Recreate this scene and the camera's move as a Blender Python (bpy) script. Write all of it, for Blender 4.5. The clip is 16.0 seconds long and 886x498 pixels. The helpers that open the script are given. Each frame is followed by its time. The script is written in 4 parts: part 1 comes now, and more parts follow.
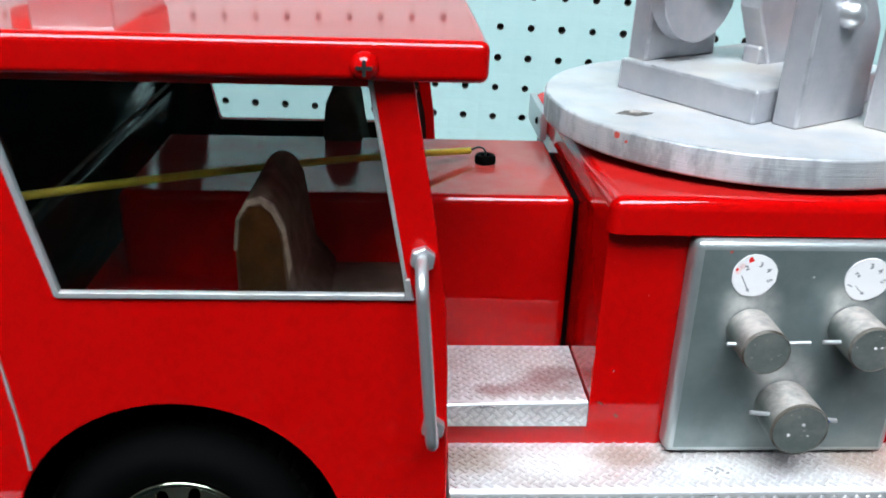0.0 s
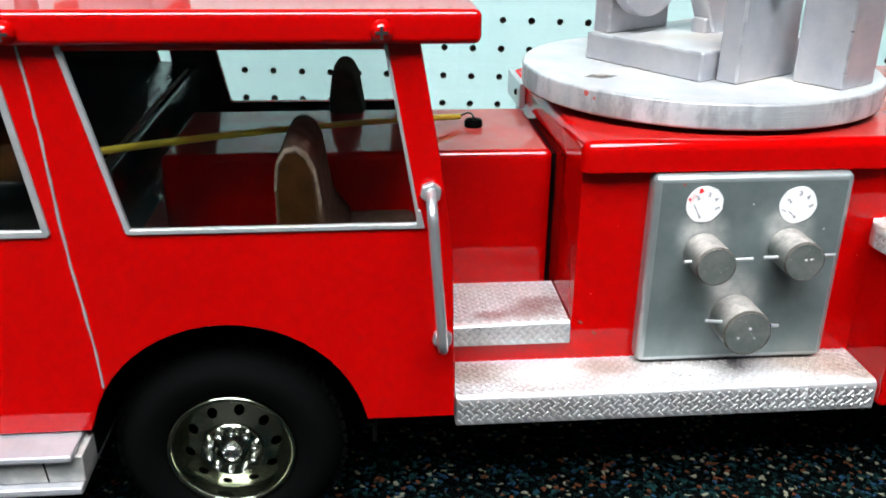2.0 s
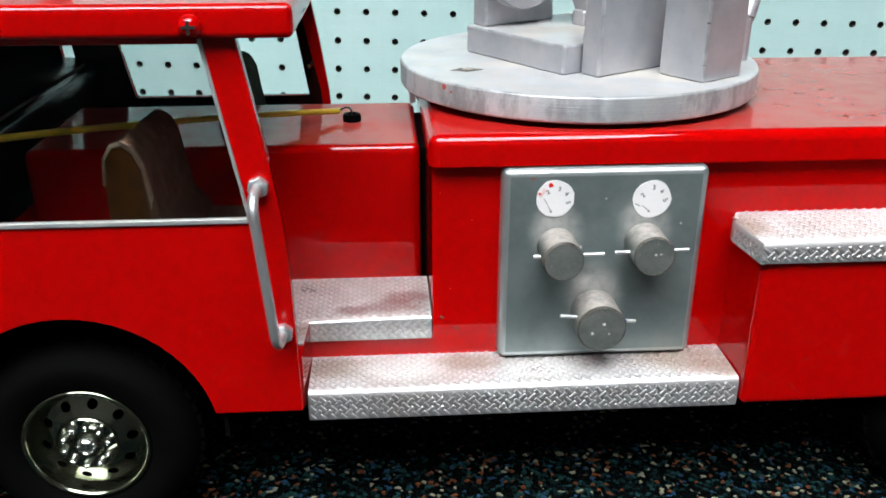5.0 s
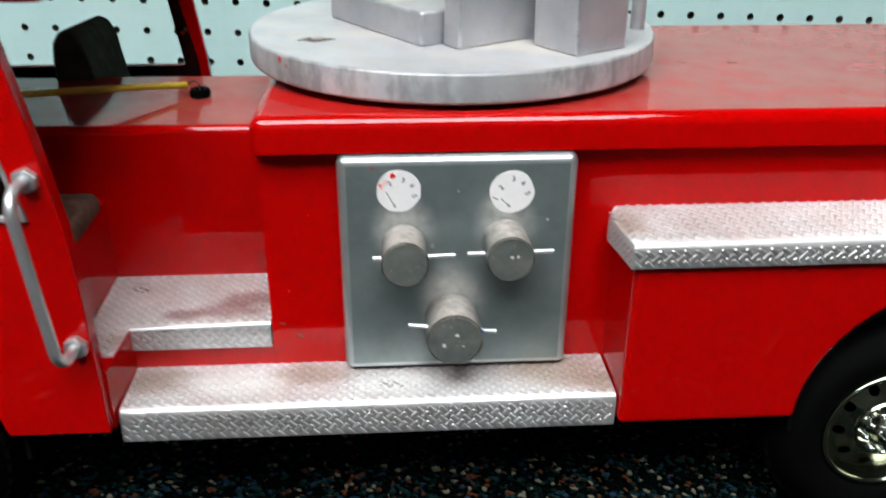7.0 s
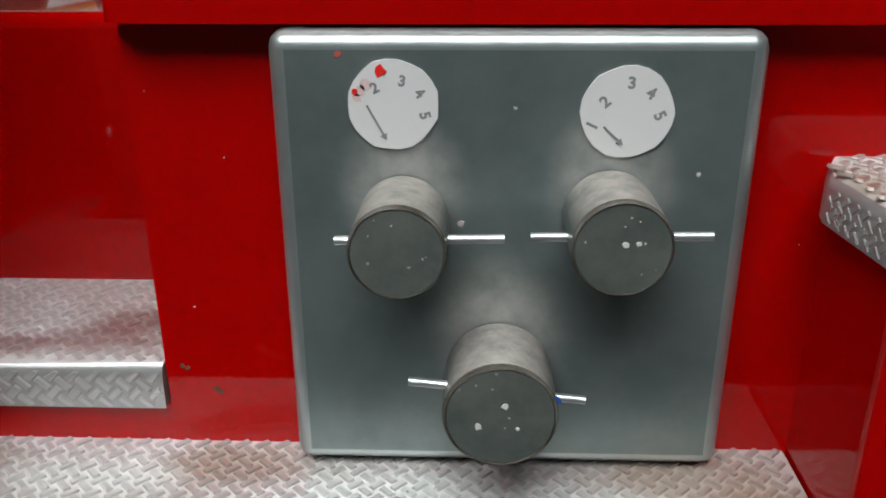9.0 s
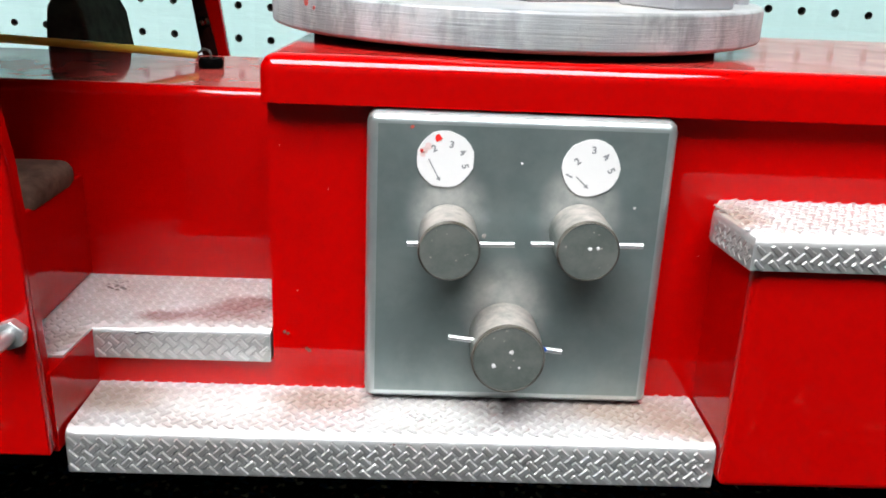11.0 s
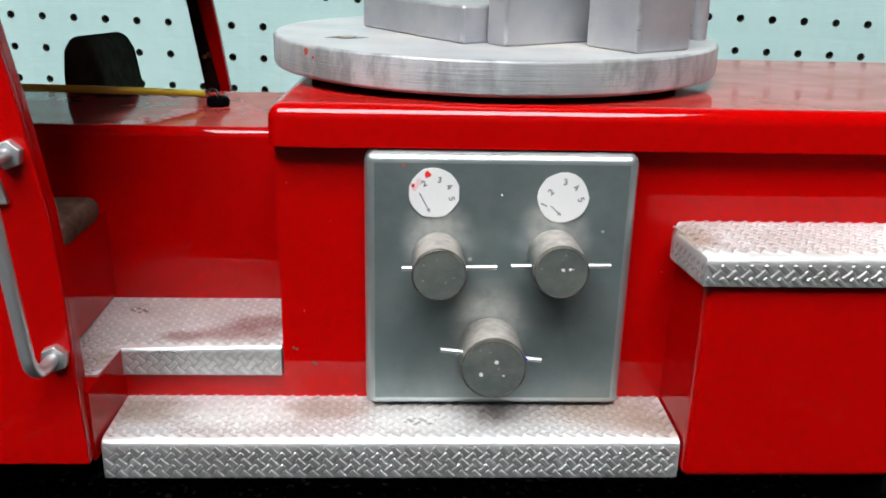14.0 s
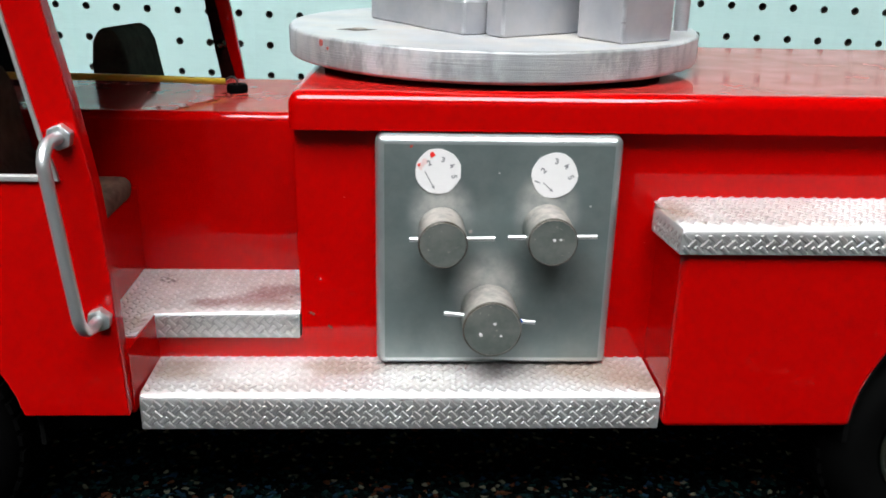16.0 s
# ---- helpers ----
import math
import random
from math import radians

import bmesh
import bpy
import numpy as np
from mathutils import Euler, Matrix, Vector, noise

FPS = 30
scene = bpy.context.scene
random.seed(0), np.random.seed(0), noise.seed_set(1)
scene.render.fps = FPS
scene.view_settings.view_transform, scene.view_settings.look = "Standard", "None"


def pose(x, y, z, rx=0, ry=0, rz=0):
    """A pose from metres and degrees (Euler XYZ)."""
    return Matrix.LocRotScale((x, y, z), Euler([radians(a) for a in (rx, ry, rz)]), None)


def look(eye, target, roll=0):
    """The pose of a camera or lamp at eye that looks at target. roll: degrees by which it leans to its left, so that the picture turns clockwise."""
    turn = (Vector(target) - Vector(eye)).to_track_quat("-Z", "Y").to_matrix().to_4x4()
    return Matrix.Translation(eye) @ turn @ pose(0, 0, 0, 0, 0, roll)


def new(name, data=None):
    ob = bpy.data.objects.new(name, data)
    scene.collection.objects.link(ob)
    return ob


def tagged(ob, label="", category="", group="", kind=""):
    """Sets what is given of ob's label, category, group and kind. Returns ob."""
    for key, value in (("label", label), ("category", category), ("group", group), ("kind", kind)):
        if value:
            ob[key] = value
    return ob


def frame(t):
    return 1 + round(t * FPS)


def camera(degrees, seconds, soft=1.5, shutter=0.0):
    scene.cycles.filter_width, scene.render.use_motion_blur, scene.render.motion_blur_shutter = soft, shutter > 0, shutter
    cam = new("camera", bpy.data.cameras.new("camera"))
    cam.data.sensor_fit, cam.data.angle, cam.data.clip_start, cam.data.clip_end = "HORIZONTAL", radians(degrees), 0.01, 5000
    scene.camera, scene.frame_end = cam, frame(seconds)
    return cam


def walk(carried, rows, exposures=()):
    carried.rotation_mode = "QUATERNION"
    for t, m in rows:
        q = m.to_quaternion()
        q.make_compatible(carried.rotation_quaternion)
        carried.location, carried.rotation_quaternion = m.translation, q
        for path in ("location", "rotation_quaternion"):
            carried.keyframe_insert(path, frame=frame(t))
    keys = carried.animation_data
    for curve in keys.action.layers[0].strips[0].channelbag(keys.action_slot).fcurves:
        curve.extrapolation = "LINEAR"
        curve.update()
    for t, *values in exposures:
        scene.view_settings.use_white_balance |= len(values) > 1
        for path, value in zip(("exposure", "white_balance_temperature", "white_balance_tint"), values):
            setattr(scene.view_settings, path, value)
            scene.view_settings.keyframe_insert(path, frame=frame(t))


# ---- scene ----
cam = camera(53.78, 16.0, soft=1.75, shutter=0.4)
PATH = [
    (0, (-0.08776, -0.23049, 0.23225), (0.0242, 1.6011, -0.5633), 2.03),
    (0.5, (-0.09628, -0.26263, 0.24159), (0.0564, 1.5848, -0.5091), 0.91),
    (1, (-0.09578, -0.27641, 0.23600), (0.0727, 1.5737, -0.5047), 0.16),
    (1.5, (-0.09427, -0.27941, 0.23424), (0.0972, 1.5696, -0.5037), 0.42),
    (2, (-0.10027, -0.28261, 0.23112), (0.0700, 1.5494, -0.5530), 0.65),
    (2.5, (-0.09759, -0.28368, 0.23083), (0.0471, 1.5460, -0.5637), 0.75),
    (3, (-0.08414, -0.28254, 0.22853), (0.0569, 1.5550, -0.5482), 0.71),
    (3.5, (-0.06892, -0.28762, 0.23109), (0.1070, 1.5421, -0.5571), 1.12),
    (4, (-0.05705, -0.29042, 0.23068), (0.1165, 1.5374, -0.5623), 0.49),
    (6.5, (-0.00513, -0.26299, 0.23148), (0.0576, 1.5637, -0.5804), 0.30),
    (7, (0.01527, -0.24784, 0.22470), (0.1348, 1.5497, -0.6440), 0.27),
    (7.5, (0.03040, -0.21761, 0.19820), (0.0119, 1.5522, -0.7331), 1.28),
    (8, (0.01911, -0.17468, 0.17860), (-0.0734, 1.6091, -0.7212), -0.55),
    (8.5, (0.03319, -0.14364, 0.16026), (0.0089, 1.7192, -0.5673), 0.11),
    (9, (0.02997, -0.12971, 0.15554), (-0.0363, 1.7173, -0.6089), -0.22),
    (9.5, (0.02689, -0.15135, 0.16951), (0.0967, 1.7287, -0.5091), 0.99),
    (10, (0.01553, -0.17061, 0.16609), (0.0648, 1.7169, -0.4934), 2.23),
    (12.5, (0.01135, -0.22919, 0.18828), (0.1011, 1.6358, -0.5284), 2.34),
    (13, (0.01109, -0.21585, 0.18537), (0.1152, 1.6380, -0.5580), 1.34),
    (13.5, (0.00691, -0.20411, 0.18274), (0.0714, 1.6787, -0.4889), 1.18),
    (14, (0.01160, -0.22541, 0.18901), (0.0895, 1.6586, -0.4777), 1.30),
    (14.5, (0.00696, -0.23445, 0.19176), (0.1214, 1.6477, -0.4749), 1.78),
    (15, (0.00221, -0.24040, 0.18693), (0.0746, 1.6473, -0.4697), 1.48),
    (15.5, (0.00473, -0.24538, 0.19458), (0.0814, 1.6313, -0.4925), 1.84),
    (16, (0.00962, -0.25042, 0.19432), (0.0880, 1.6213, -0.5061), 1.19),
]
EXPOSURES = [(0, 0.15, 5950, 8), (0.5, 0.2, 6100, 9), (1.0, 0.15, 6150, 9), (1.5, 0.2, 6200, 10), (2.0, 0.4, 6300, 10), (2.5, -0.07, 6300, 10), (3.0, -0.22, 6300, 10), (3.5, -0.48, 6350, 10), (4.0, 0.08, 6350, 10), (6.5, -0.06, 6500, 10), (7.0, -0.14, 6500, 10), (7.5, -0.08, 6500, 10), (8.0, -0.22, 6450, 10),
             (8.5, -0.05, 6400, 10), (9, -0.75, 6500, 7), (9.5, -0.05, 6500, 9), (10, 0.3, 6500, 10), (12.5, 0.1, 6500, 10), (13.5, -0.15, 6500, 10), (14, -0.1, 6500, 10), (15, 0.08, 6500, 10), (15.5, 0.14, 6500, 10), (16, 0.05, 6500, 10)]
walk(cam, [(t, look(eye, target, roll)) for t, eye, target, roll in PATH], EXPOSURES)

# ---- light ----
world = bpy.data.worlds.new("world")
scene.world = world
world.use_nodes = True
world.node_tree.nodes["Background"].inputs[0].default_value = (0.5, 0.55, 0.6, 1)
world.node_tree.nodes["Background"].inputs[1].default_value = 0.02


# ---- materials ----
def material(name, base, rough=0.5, metal=0.0, coat=0.0, spec=0.5):
    m = bpy.data.materials.new(name)
    m.use_nodes = True
    b = m.node_tree.nodes["Principled BSDF"]
    b.inputs["Base Color"].default_value = (*base, 1)
    b.inputs["Roughness"].default_value = rough
    b.inputs["Metallic"].default_value = metal
    b.inputs["Coat Weight"].default_value = coat
    b.inputs["Coat Roughness"].default_value = 0.06
    b.inputs["Specular IOR Level"].default_value = spec
    return m


def node(m, kind, **inputs):
    n = m.node_tree.nodes.new(kind)
    for k, v in inputs.items():
        n.inputs[k.replace("_", " ")].default_value = v
    return n


def link(m, a, b):
    m.node_tree.links.new(a, b)


def bsdf(m):
    return m.node_tree.nodes["Principled BSDF"]


def coords(m, scale=(1, 1, 1)):
    t = m.node_tree.nodes.new("ShaderNodeTexCoord")
    mp = m.node_tree.nodes.new("ShaderNodeMapping")
    mp.inputs["Scale"].default_value = scale
    link(m, t.outputs["Object"], mp.inputs["Vector"])
    return mp.outputs["Vector"]


def noise_tex(m, vec, scale, detail=4.0, rough=0.55):
    n = node(m, "ShaderNodeTexNoise", Scale=scale, Detail=detail, Roughness=rough)
    link(m, vec, n.inputs["Vector"])
    return n.outputs["Fac"]


def ramp(m, fac, stops):
    r = m.node_tree.nodes.new("ShaderNodeValToRGB")
    e = r.color_ramp.elements
    while len(e) < len(stops):
        e.new(0.5)
    for el, (p, c) in zip(e, stops):
        el.position = p
        el.color = (*c, 1) if len(c) == 3 else c
    link(m, fac, r.inputs["Fac"])
    return r.outputs["Color"]


def grey(v):
    return (v, v, v)


def bump(m, fac, strength, distance):
    b = node(m, "ShaderNodeBump", Strength=strength, Distance=distance)
    link(m, fac, b.inputs["Height"])
    link(m, b.outputs["Normal"], bsdf(m).inputs["Normal"])


def mixed(m, fac, a, b):
    n = m.node_tree.nodes.new("ShaderNodeMix")
    n.data_type = "RGBA"
    link(m, fac, n.inputs["Factor"])
    for sock, v in ((n.inputs["A"], a), (n.inputs["B"], b)):
        if isinstance(v, tuple):
            sock.default_value = (*v, 1)
        else:
            link(m, v, sock)
    return n.outputs["Result"]


def red_paint(name, dust, wiped=False):
    """Glossy hand-painted enamel; dust settles in patches where dust > 0."""
    m = material(name, (0.36, 0.0003, 0.0003), 0.4, coat=0.9, spec=0.0)
    bsdf(m).inputs["Coat Roughness"].default_value = 0.035
    bsdf(m).inputs["Coat IOR"].default_value = 1.47
    v = coords(m)
    fine = noise_tex(m, v, 900, 3)
    broad = noise_tex(m, v, 26, 5, 0.6)
    tone = ramp(m, broad, [(0.3, (0.345, 0.0002, 0.0002)), (0.7, (0.375, 0.0004, 0.0004))])
    if dust > 0:
        patch = noise_tex(m, v, 38, 6, 0.62)
        cover = ramp(m, patch, [(0.26, grey(0.06)), (0.52, grey(dust * 0.9)), (0.80, grey(min(1, dust * 1.25)))])
        if wiped:
            sep = m.node_tree.nodes.new("ShaderNodeSeparateXYZ")
            link(m, v, sep.inputs[0])
            mr = node(m, "ShaderNodeMapRange", From_Min=0.055, From_Max=0.125, To_Min=0.12, To_Max=1.0)
            link(m, sep.outputs["X"], mr.inputs["Value"])
            cover = mixed(m, mr.outputs["Result"], (0.0, 0.0, 0.0), cover)
        link(m, mixed(m, cover, tone, (0.25, 0.125, 0.105)), bsdf(m).inputs["Base Color"])
        link(m, ramp(m, patch, [(0.28, grey(0.95)), (0.70, grey(0.5))]), bsdf(m).inputs["Coat Weight"])
        link(m, ramp(m, patch, [(0.28, grey(0.04)), (0.72, grey(0.04 + dust * 0.14))]), bsdf(m).inputs["Coat Roughness"])
    else:
        link(m, tone, bsdf(m).inputs["Base Color"])
        link(m, ramp(m, broad, [(0.3, grey(0.04)), (0.7, grey(0.08))]), bsdf(m).inputs["Coat Roughness"])
    mixh = noise_tex(m, v, 45, 2)
    bump(m, mixh, 0.012, 0.0005)
    return m


RED = red_paint("red_enamel", 0)
RED_ROOF = red_paint("lightly_dusty_red_enamel", 0.26)
link(RED_ROOF, ramp(RED_ROOF, noise_tex(RED_ROOF, coords(RED_ROOF), 30, 5), [(0.3, grey(1.0)), (0.7, grey(0.85))]), bsdf(RED_ROOF).inputs["Coat Weight"])
RED_DUSTY = red_paint("dusty_red_enamel", 0.55)
RED_WIPED = red_paint("half_wiped_red_enamel", 0.7, True)


def silver_paint(name, tone, rough, metal, dust=0.0, tint=(0.99, 1.0, 1.01), grain=0.07):
    m = material(name, grey(tone), rough, metal)
    v = coords(m)
    streak = noise_tex(m, coords(m, (60, 60, 900)), 1.0, 4)
    blot = noise_tex(m, v, 60, 5)
    c = ramp(m, blot, [(0.3, tuple(tone * 0.76 * k for k in tint)), (0.7, tuple(tone * k for k in tint))])
    haze = ramp(m, noise_tex(m, coords(m, (1, 1, 0.6)), 17, 3), [(0.38, grey(0.0)), (0.66, grey(0.22))])
    c = mixed(m, haze, c, tuple(tone * 0.62 * k for k in tint))
    if dust:
        d = ramp(m, noise_tex(m, v, 90, 6, 0.65), [(0.42, grey(0.0)), (0.62, grey(dust))])
        c = mixed(m, d, c, (0.56, 0.51, 0.47))
    link(m, c, bsdf(m).inputs["Base Color"])
    link(m, ramp(m, streak, [(0.3, grey(rough - grain)), (0.7, grey(rough + grain))]), bsdf(m).inputs["Roughness"])
    bump(m, noise_tex(m, v, 600, 3), 0.12, 0.0003)
    return m


SILVER = silver_paint("silver_paint", 0.46, 0.38, 0.5, 0.25, (0.97, 0.98, 1.05))
SILVER_TOP = silver_paint("dusty_silver_paint", 0.56, 0.42, 0.4, 0.55, (0.97, 0.99, 1.03))
# Bumper face: dirt, and a darker tone for the overhead light it misses.
BUMPER = silver_paint("dirty_shaded_silver", 0.32, 0.5, 0.4, 0.5, (0.98, 1.0, 0.97))
PANEL = silver_paint("grey_silver_panel", 0.25, 0.36, 0.6, 0.08, (0.82, 1.0, 1.0), 0.012)

WORN_EDGE = silver_paint("bare_worn_aluminium_edge", 0.78, 0.34, 0.7, 0.25, (0.98, 0.99, 1.03))
link(WORN_EDGE, mixed(WORN_EDGE, ramp(WORN_EDGE, noise_tex(WORN_EDGE, coords(WORN_EDGE), 75, 5, 0.65), [(0.42, grey(0.0)), (0.62, grey(1.0))]), (0.44, 0.445, 0.47), bsdf(WORN_EDGE).inputs["Base Color"].links[0].from_socket), bsdf(WORN_EDGE).inputs["Base Color"])
# Paler bevel tone that paints the edge highlight round the pump panel.
PANEL_EDGE = silver_paint("highlit_panel_edge", 0.44, 0.32, 0.7, 0.1, (0.90, 1.0, 1.0), 0.005)


def pale_halos(m, places):
    """Pale dust and painted hazy reflection over the panel round and above each knob."""
    old = bsdf(m).inputs["Base Color"].links[0].from_socket
    vec = coords(m, (1, 0, 0.8))
    total = None
    for x, z, r in places:
        d = m.node_tree.nodes.new("ShaderNodeVectorMath")
        d.operation = "DISTANCE"
        link(m, vec, d.inputs[0])
        d.inputs[1].default_value = (x, 0, z * 0.8)
        mr = node(m, "ShaderNodeMapRange", From_Min=r * 0.45, From_Max=r, To_Min=0.75, To_Max=0.0)
        mr.interpolation_type = "SMOOTHSTEP"
        link(m, d.outputs["Value"], mr.inputs["Value"])
        if total is None:
            total = mr.outputs["Result"]
        else:
            mx = m.node_tree.nodes.new("ShaderNodeMath")
            mx.operation = "MAXIMUM"
            link(m, total, mx.inputs[0])
            link(m, mr.outputs["Result"], mx.inputs[1])
            total = mx.outputs["Value"]
    nz = m.node_tree.nodes.new("ShaderNodeMath")
    nz.operation = "MULTIPLY"
    link(m, total, nz.inputs[0])
    link(m, ramp(m, noise_tex(m, coords(m), 220, 5), [(0.3, grey(0.35)), (0.65, grey(1.0))]), nz.inputs[1])
    link(m, mixed(m, nz.outputs["Value"], old, (0.55, 0.54, 0.52)), bsdf(m).inputs["Base Color"])


pale_halos(PANEL, ((0.0193, 0.1130, 0.0115), (0.0508, 0.1140, 0.0115), (0.0346, 0.0880, 0.0130)))
KNOB_DUST = material("dust_on_aluminium", (0.42, 0.37, 0.34), 0.8, 0.1)
link(KNOB_DUST, ramp(KNOB_DUST, noise_tex(KNOB_DUST, coords(KNOB_DUST), 300, 5), [(0.3, (0.30, 0.27, 0.25)), (0.7, (0.50, 0.45, 0.41))]), bsdf(KNOB_DUST).inputs["Base Color"])
KNOB = silver_paint("dull_aluminium_knob", 0.17, 0.40, 0.5, 0.15, (0.87, 1.0, 0.92))


def settled(m, colour, low, high, most):
    """Dust that thickens softly on what looks upwards."""
    old = bsdf(m).inputs["Base Color"].links[0].from_socket
    g = m.node_tree.nodes.new("ShaderNodeNewGeometry")
    sep = m.node_tree.nodes.new("ShaderNodeSeparateXYZ")
    link(m, g.outputs["Normal"], sep.inputs[0])
    mr = node(m, "ShaderNodeMapRange", From_Min=low, From_Max=high, To_Min=0.0, To_Max=most)
    mr.interpolation_type = "SMOOTHSTEP"
    link(m, sep.outputs["Z"], mr.inputs["Value"])
    patchy = m.node_tree.nodes.new("ShaderNodeMath")
    patchy.operation = "MULTIPLY"
    link(m, mr.outputs["Result"], patchy.inputs[0])
    link(m, ramp(m, noise_tex(m, coords(m), 330, 6, 0.65), [(0.34, grey(0.45)), (0.6, grey(1.0))]), patchy.inputs[1])
    link(m, mixed(m, patchy.outputs["Value"], old, colour), bsdf(m).inputs["Base Color"])


settled(KNOB, (0.56, 0.50, 0.46), 0.15, 0.9, 0.92)
ALU = material("aluminium_bar", (0.58, 0.59, 0.60), 0.32, 0.85)
link(ALU, ramp(ALU, noise_tex(ALU, coords(ALU), 500, 4), [(0.3, grey(0.28)), (0.7, grey(0.42))]), bsdf(ALU).inputs["Roughness"])


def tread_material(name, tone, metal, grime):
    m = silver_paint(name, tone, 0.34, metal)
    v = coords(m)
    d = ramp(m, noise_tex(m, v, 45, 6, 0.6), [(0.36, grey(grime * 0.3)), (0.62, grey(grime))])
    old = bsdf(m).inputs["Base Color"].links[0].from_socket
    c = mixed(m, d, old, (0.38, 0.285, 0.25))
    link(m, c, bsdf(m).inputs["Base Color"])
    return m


def patches(m, places, colour, most):
    """Rubbed or stained places with soft uneven borders on a level sheet."""
    old = bsdf(m).inputs["Base Color"].links[0].from_socket
    warp = node(m, "ShaderNodeTexNoise", Scale=120.0, Detail=4.0)
    link(m, coords(m), warp.inputs["Vector"])
    for x, y, r in places:
        off = m.node_tree.nodes.new("ShaderNodeVectorMath")
        off.operation = "MULTIPLY_ADD"
        link(m, warp.outputs["Color"], off.inputs[0])
        off.inputs[1].default_value = (r * 0.7, r * 0.7, 0)
        link(m, coords(m, (0.7, 1.4, 0)), off.inputs[2])
        d = m.node_tree.nodes.new("ShaderNodeVectorMath")
        d.operation = "DISTANCE"
        link(m, off.outputs[0], d.inputs[0])
        d.inputs[1].default_value = (x * 0.7 + r * 0.35, y * 1.4 + r * 0.35, 0)
        mr = node(m, "ShaderNodeMapRange", From_Min=r * 0.3, From_Max=r, To_Min=most, To_Max=0.0)
        mr.interpolation_type = "SMOOTHSTEP"
        link(m, d.outputs["Value"], mr.inputs["Value"])
        old = mixed(m, mr.outputs["Result"], old, colour)
    link(m, old, bsdf(m).inputs["Base Color"])


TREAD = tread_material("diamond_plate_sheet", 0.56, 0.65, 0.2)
# Upper faces: dust, plus reflected glare put into a paler base tone.
TREAD_TOP = tread_material("dusty_glare_pale_plate_sheet", 0.92, 0.30, 0.50)
TREAD_BAR = tread_material("diamond_plate_bars", 0.80, 0.85, 0.35)
TREAD_WORN = tread_material("foot_polished_diamond_plate_bars", 0.74, 0.55, 0.5)
TREAD_END = tread_material("dull_diamond_plate_end", 0.40, 0.1, 0.6)
bsdf(TREAD_END).inputs["Specular IOR Level"].default_value = 0.2
CHROME = material("chrome", (0.31, 0.325, 0.25), 0.15, 1.0)
BRIGHT = material("bright_nickel", (0.72, 0.73, 0.72), 0.2, 1.0)
RUBBER = material("black_rubber", (0.0016, 0.0016, 0.0016), 0.75, spec=0.02)
bump(RUBBER, noise_tex(RUBBER, coords(RUBBER), 700, 3), 0.2, 0.0004)
BLACK = material("black_plastic", (0.012, 0.013, 0.012), 0.45)
CHASSIS = material("black_chassis_paint", (0.002, 0.002, 0.002), 0.85, spec=0.03)
DASH = material("dark_dashboard", (0.003, 0.0035, 0.003), 0.22, spec=0.25)
bump(DASH, noise_tex(DASH, coords(DASH, (1, 0.25, 1)), 70, 3), 0.5, 0.004)
YELLOW = material("yellow_plastic", (0.44, 0.32, 0.02), 0.45)
PAPER = material("white_card", (0.60, 0.585, 0.585), 0.7)
INK = material("grey_pencil_ink", (0.20, 0.20, 0.21), 0.7)
RED_INK = material("red_paint_spot", (0.7, 0.02, 0.015), 0.4)
RED_CHIP = material("faded_red_paint", (0.42, 0.07, 0.05), 0.6)
SCUFF = material("scuffed_paint", (0.11, 0.035, 0.02), 0.7)
PINK_SMEAR = material("smeared_pink_paint", (0.62, 0.45, 0.44), 0.6)
KNOB_RIM = material("dirty_brown_rim", (0.09, 0.075, 0.055), 0.6, 0.2)
link(KNOB_RIM, ramp(KNOB_RIM, noise_tex(KNOB_RIM, coords(KNOB_RIM), 240, 4), [(0.35, (0.045, 0.035, 0.022)), (0.65, (0.15, 0.14, 0.125))]), bsdf(KNOB_RIM).inputs["Base Color"])
BLUE_INK = material("blue_paint_spot", (0.02, 0.09, 0.45), 0.4)


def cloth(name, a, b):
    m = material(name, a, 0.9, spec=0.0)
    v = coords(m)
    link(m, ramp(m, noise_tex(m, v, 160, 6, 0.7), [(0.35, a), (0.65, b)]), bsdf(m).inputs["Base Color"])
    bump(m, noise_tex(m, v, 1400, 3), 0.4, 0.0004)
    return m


SEAT = cloth("grey_brown_seat_felt", (0.060, 0.032, 0.024), (0.125, 0.070, 0.052))
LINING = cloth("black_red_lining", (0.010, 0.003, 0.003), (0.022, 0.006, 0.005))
SEAT_BLACK = cloth("olive_grey_seat_felt", (0.036, 0.044, 0.036), (0.066, 0.078, 0.064))
SEAT_CORE = cloth("brown_board_core", (0.040, 0.015, 0.005), (0.065, 0.024, 0.008))
SLOT = cloth("bare_dirty_wood", (0.07, 0.065, 0.06), (0.16, 0.15, 0.135))

PIPING = cloth("pale_worn_edging", (0.15, 0.105, 0.082), (0.34, 0.26, 0.21))
GLASS = material("tinted_window_plastic", (0.70, 0.72, 0.71), 0.02)
bsdf(GLASS).inputs["Transmission Weight"].default_value = 1.0
bsdf(GLASS).inputs["IOR"].default_value = 1.22


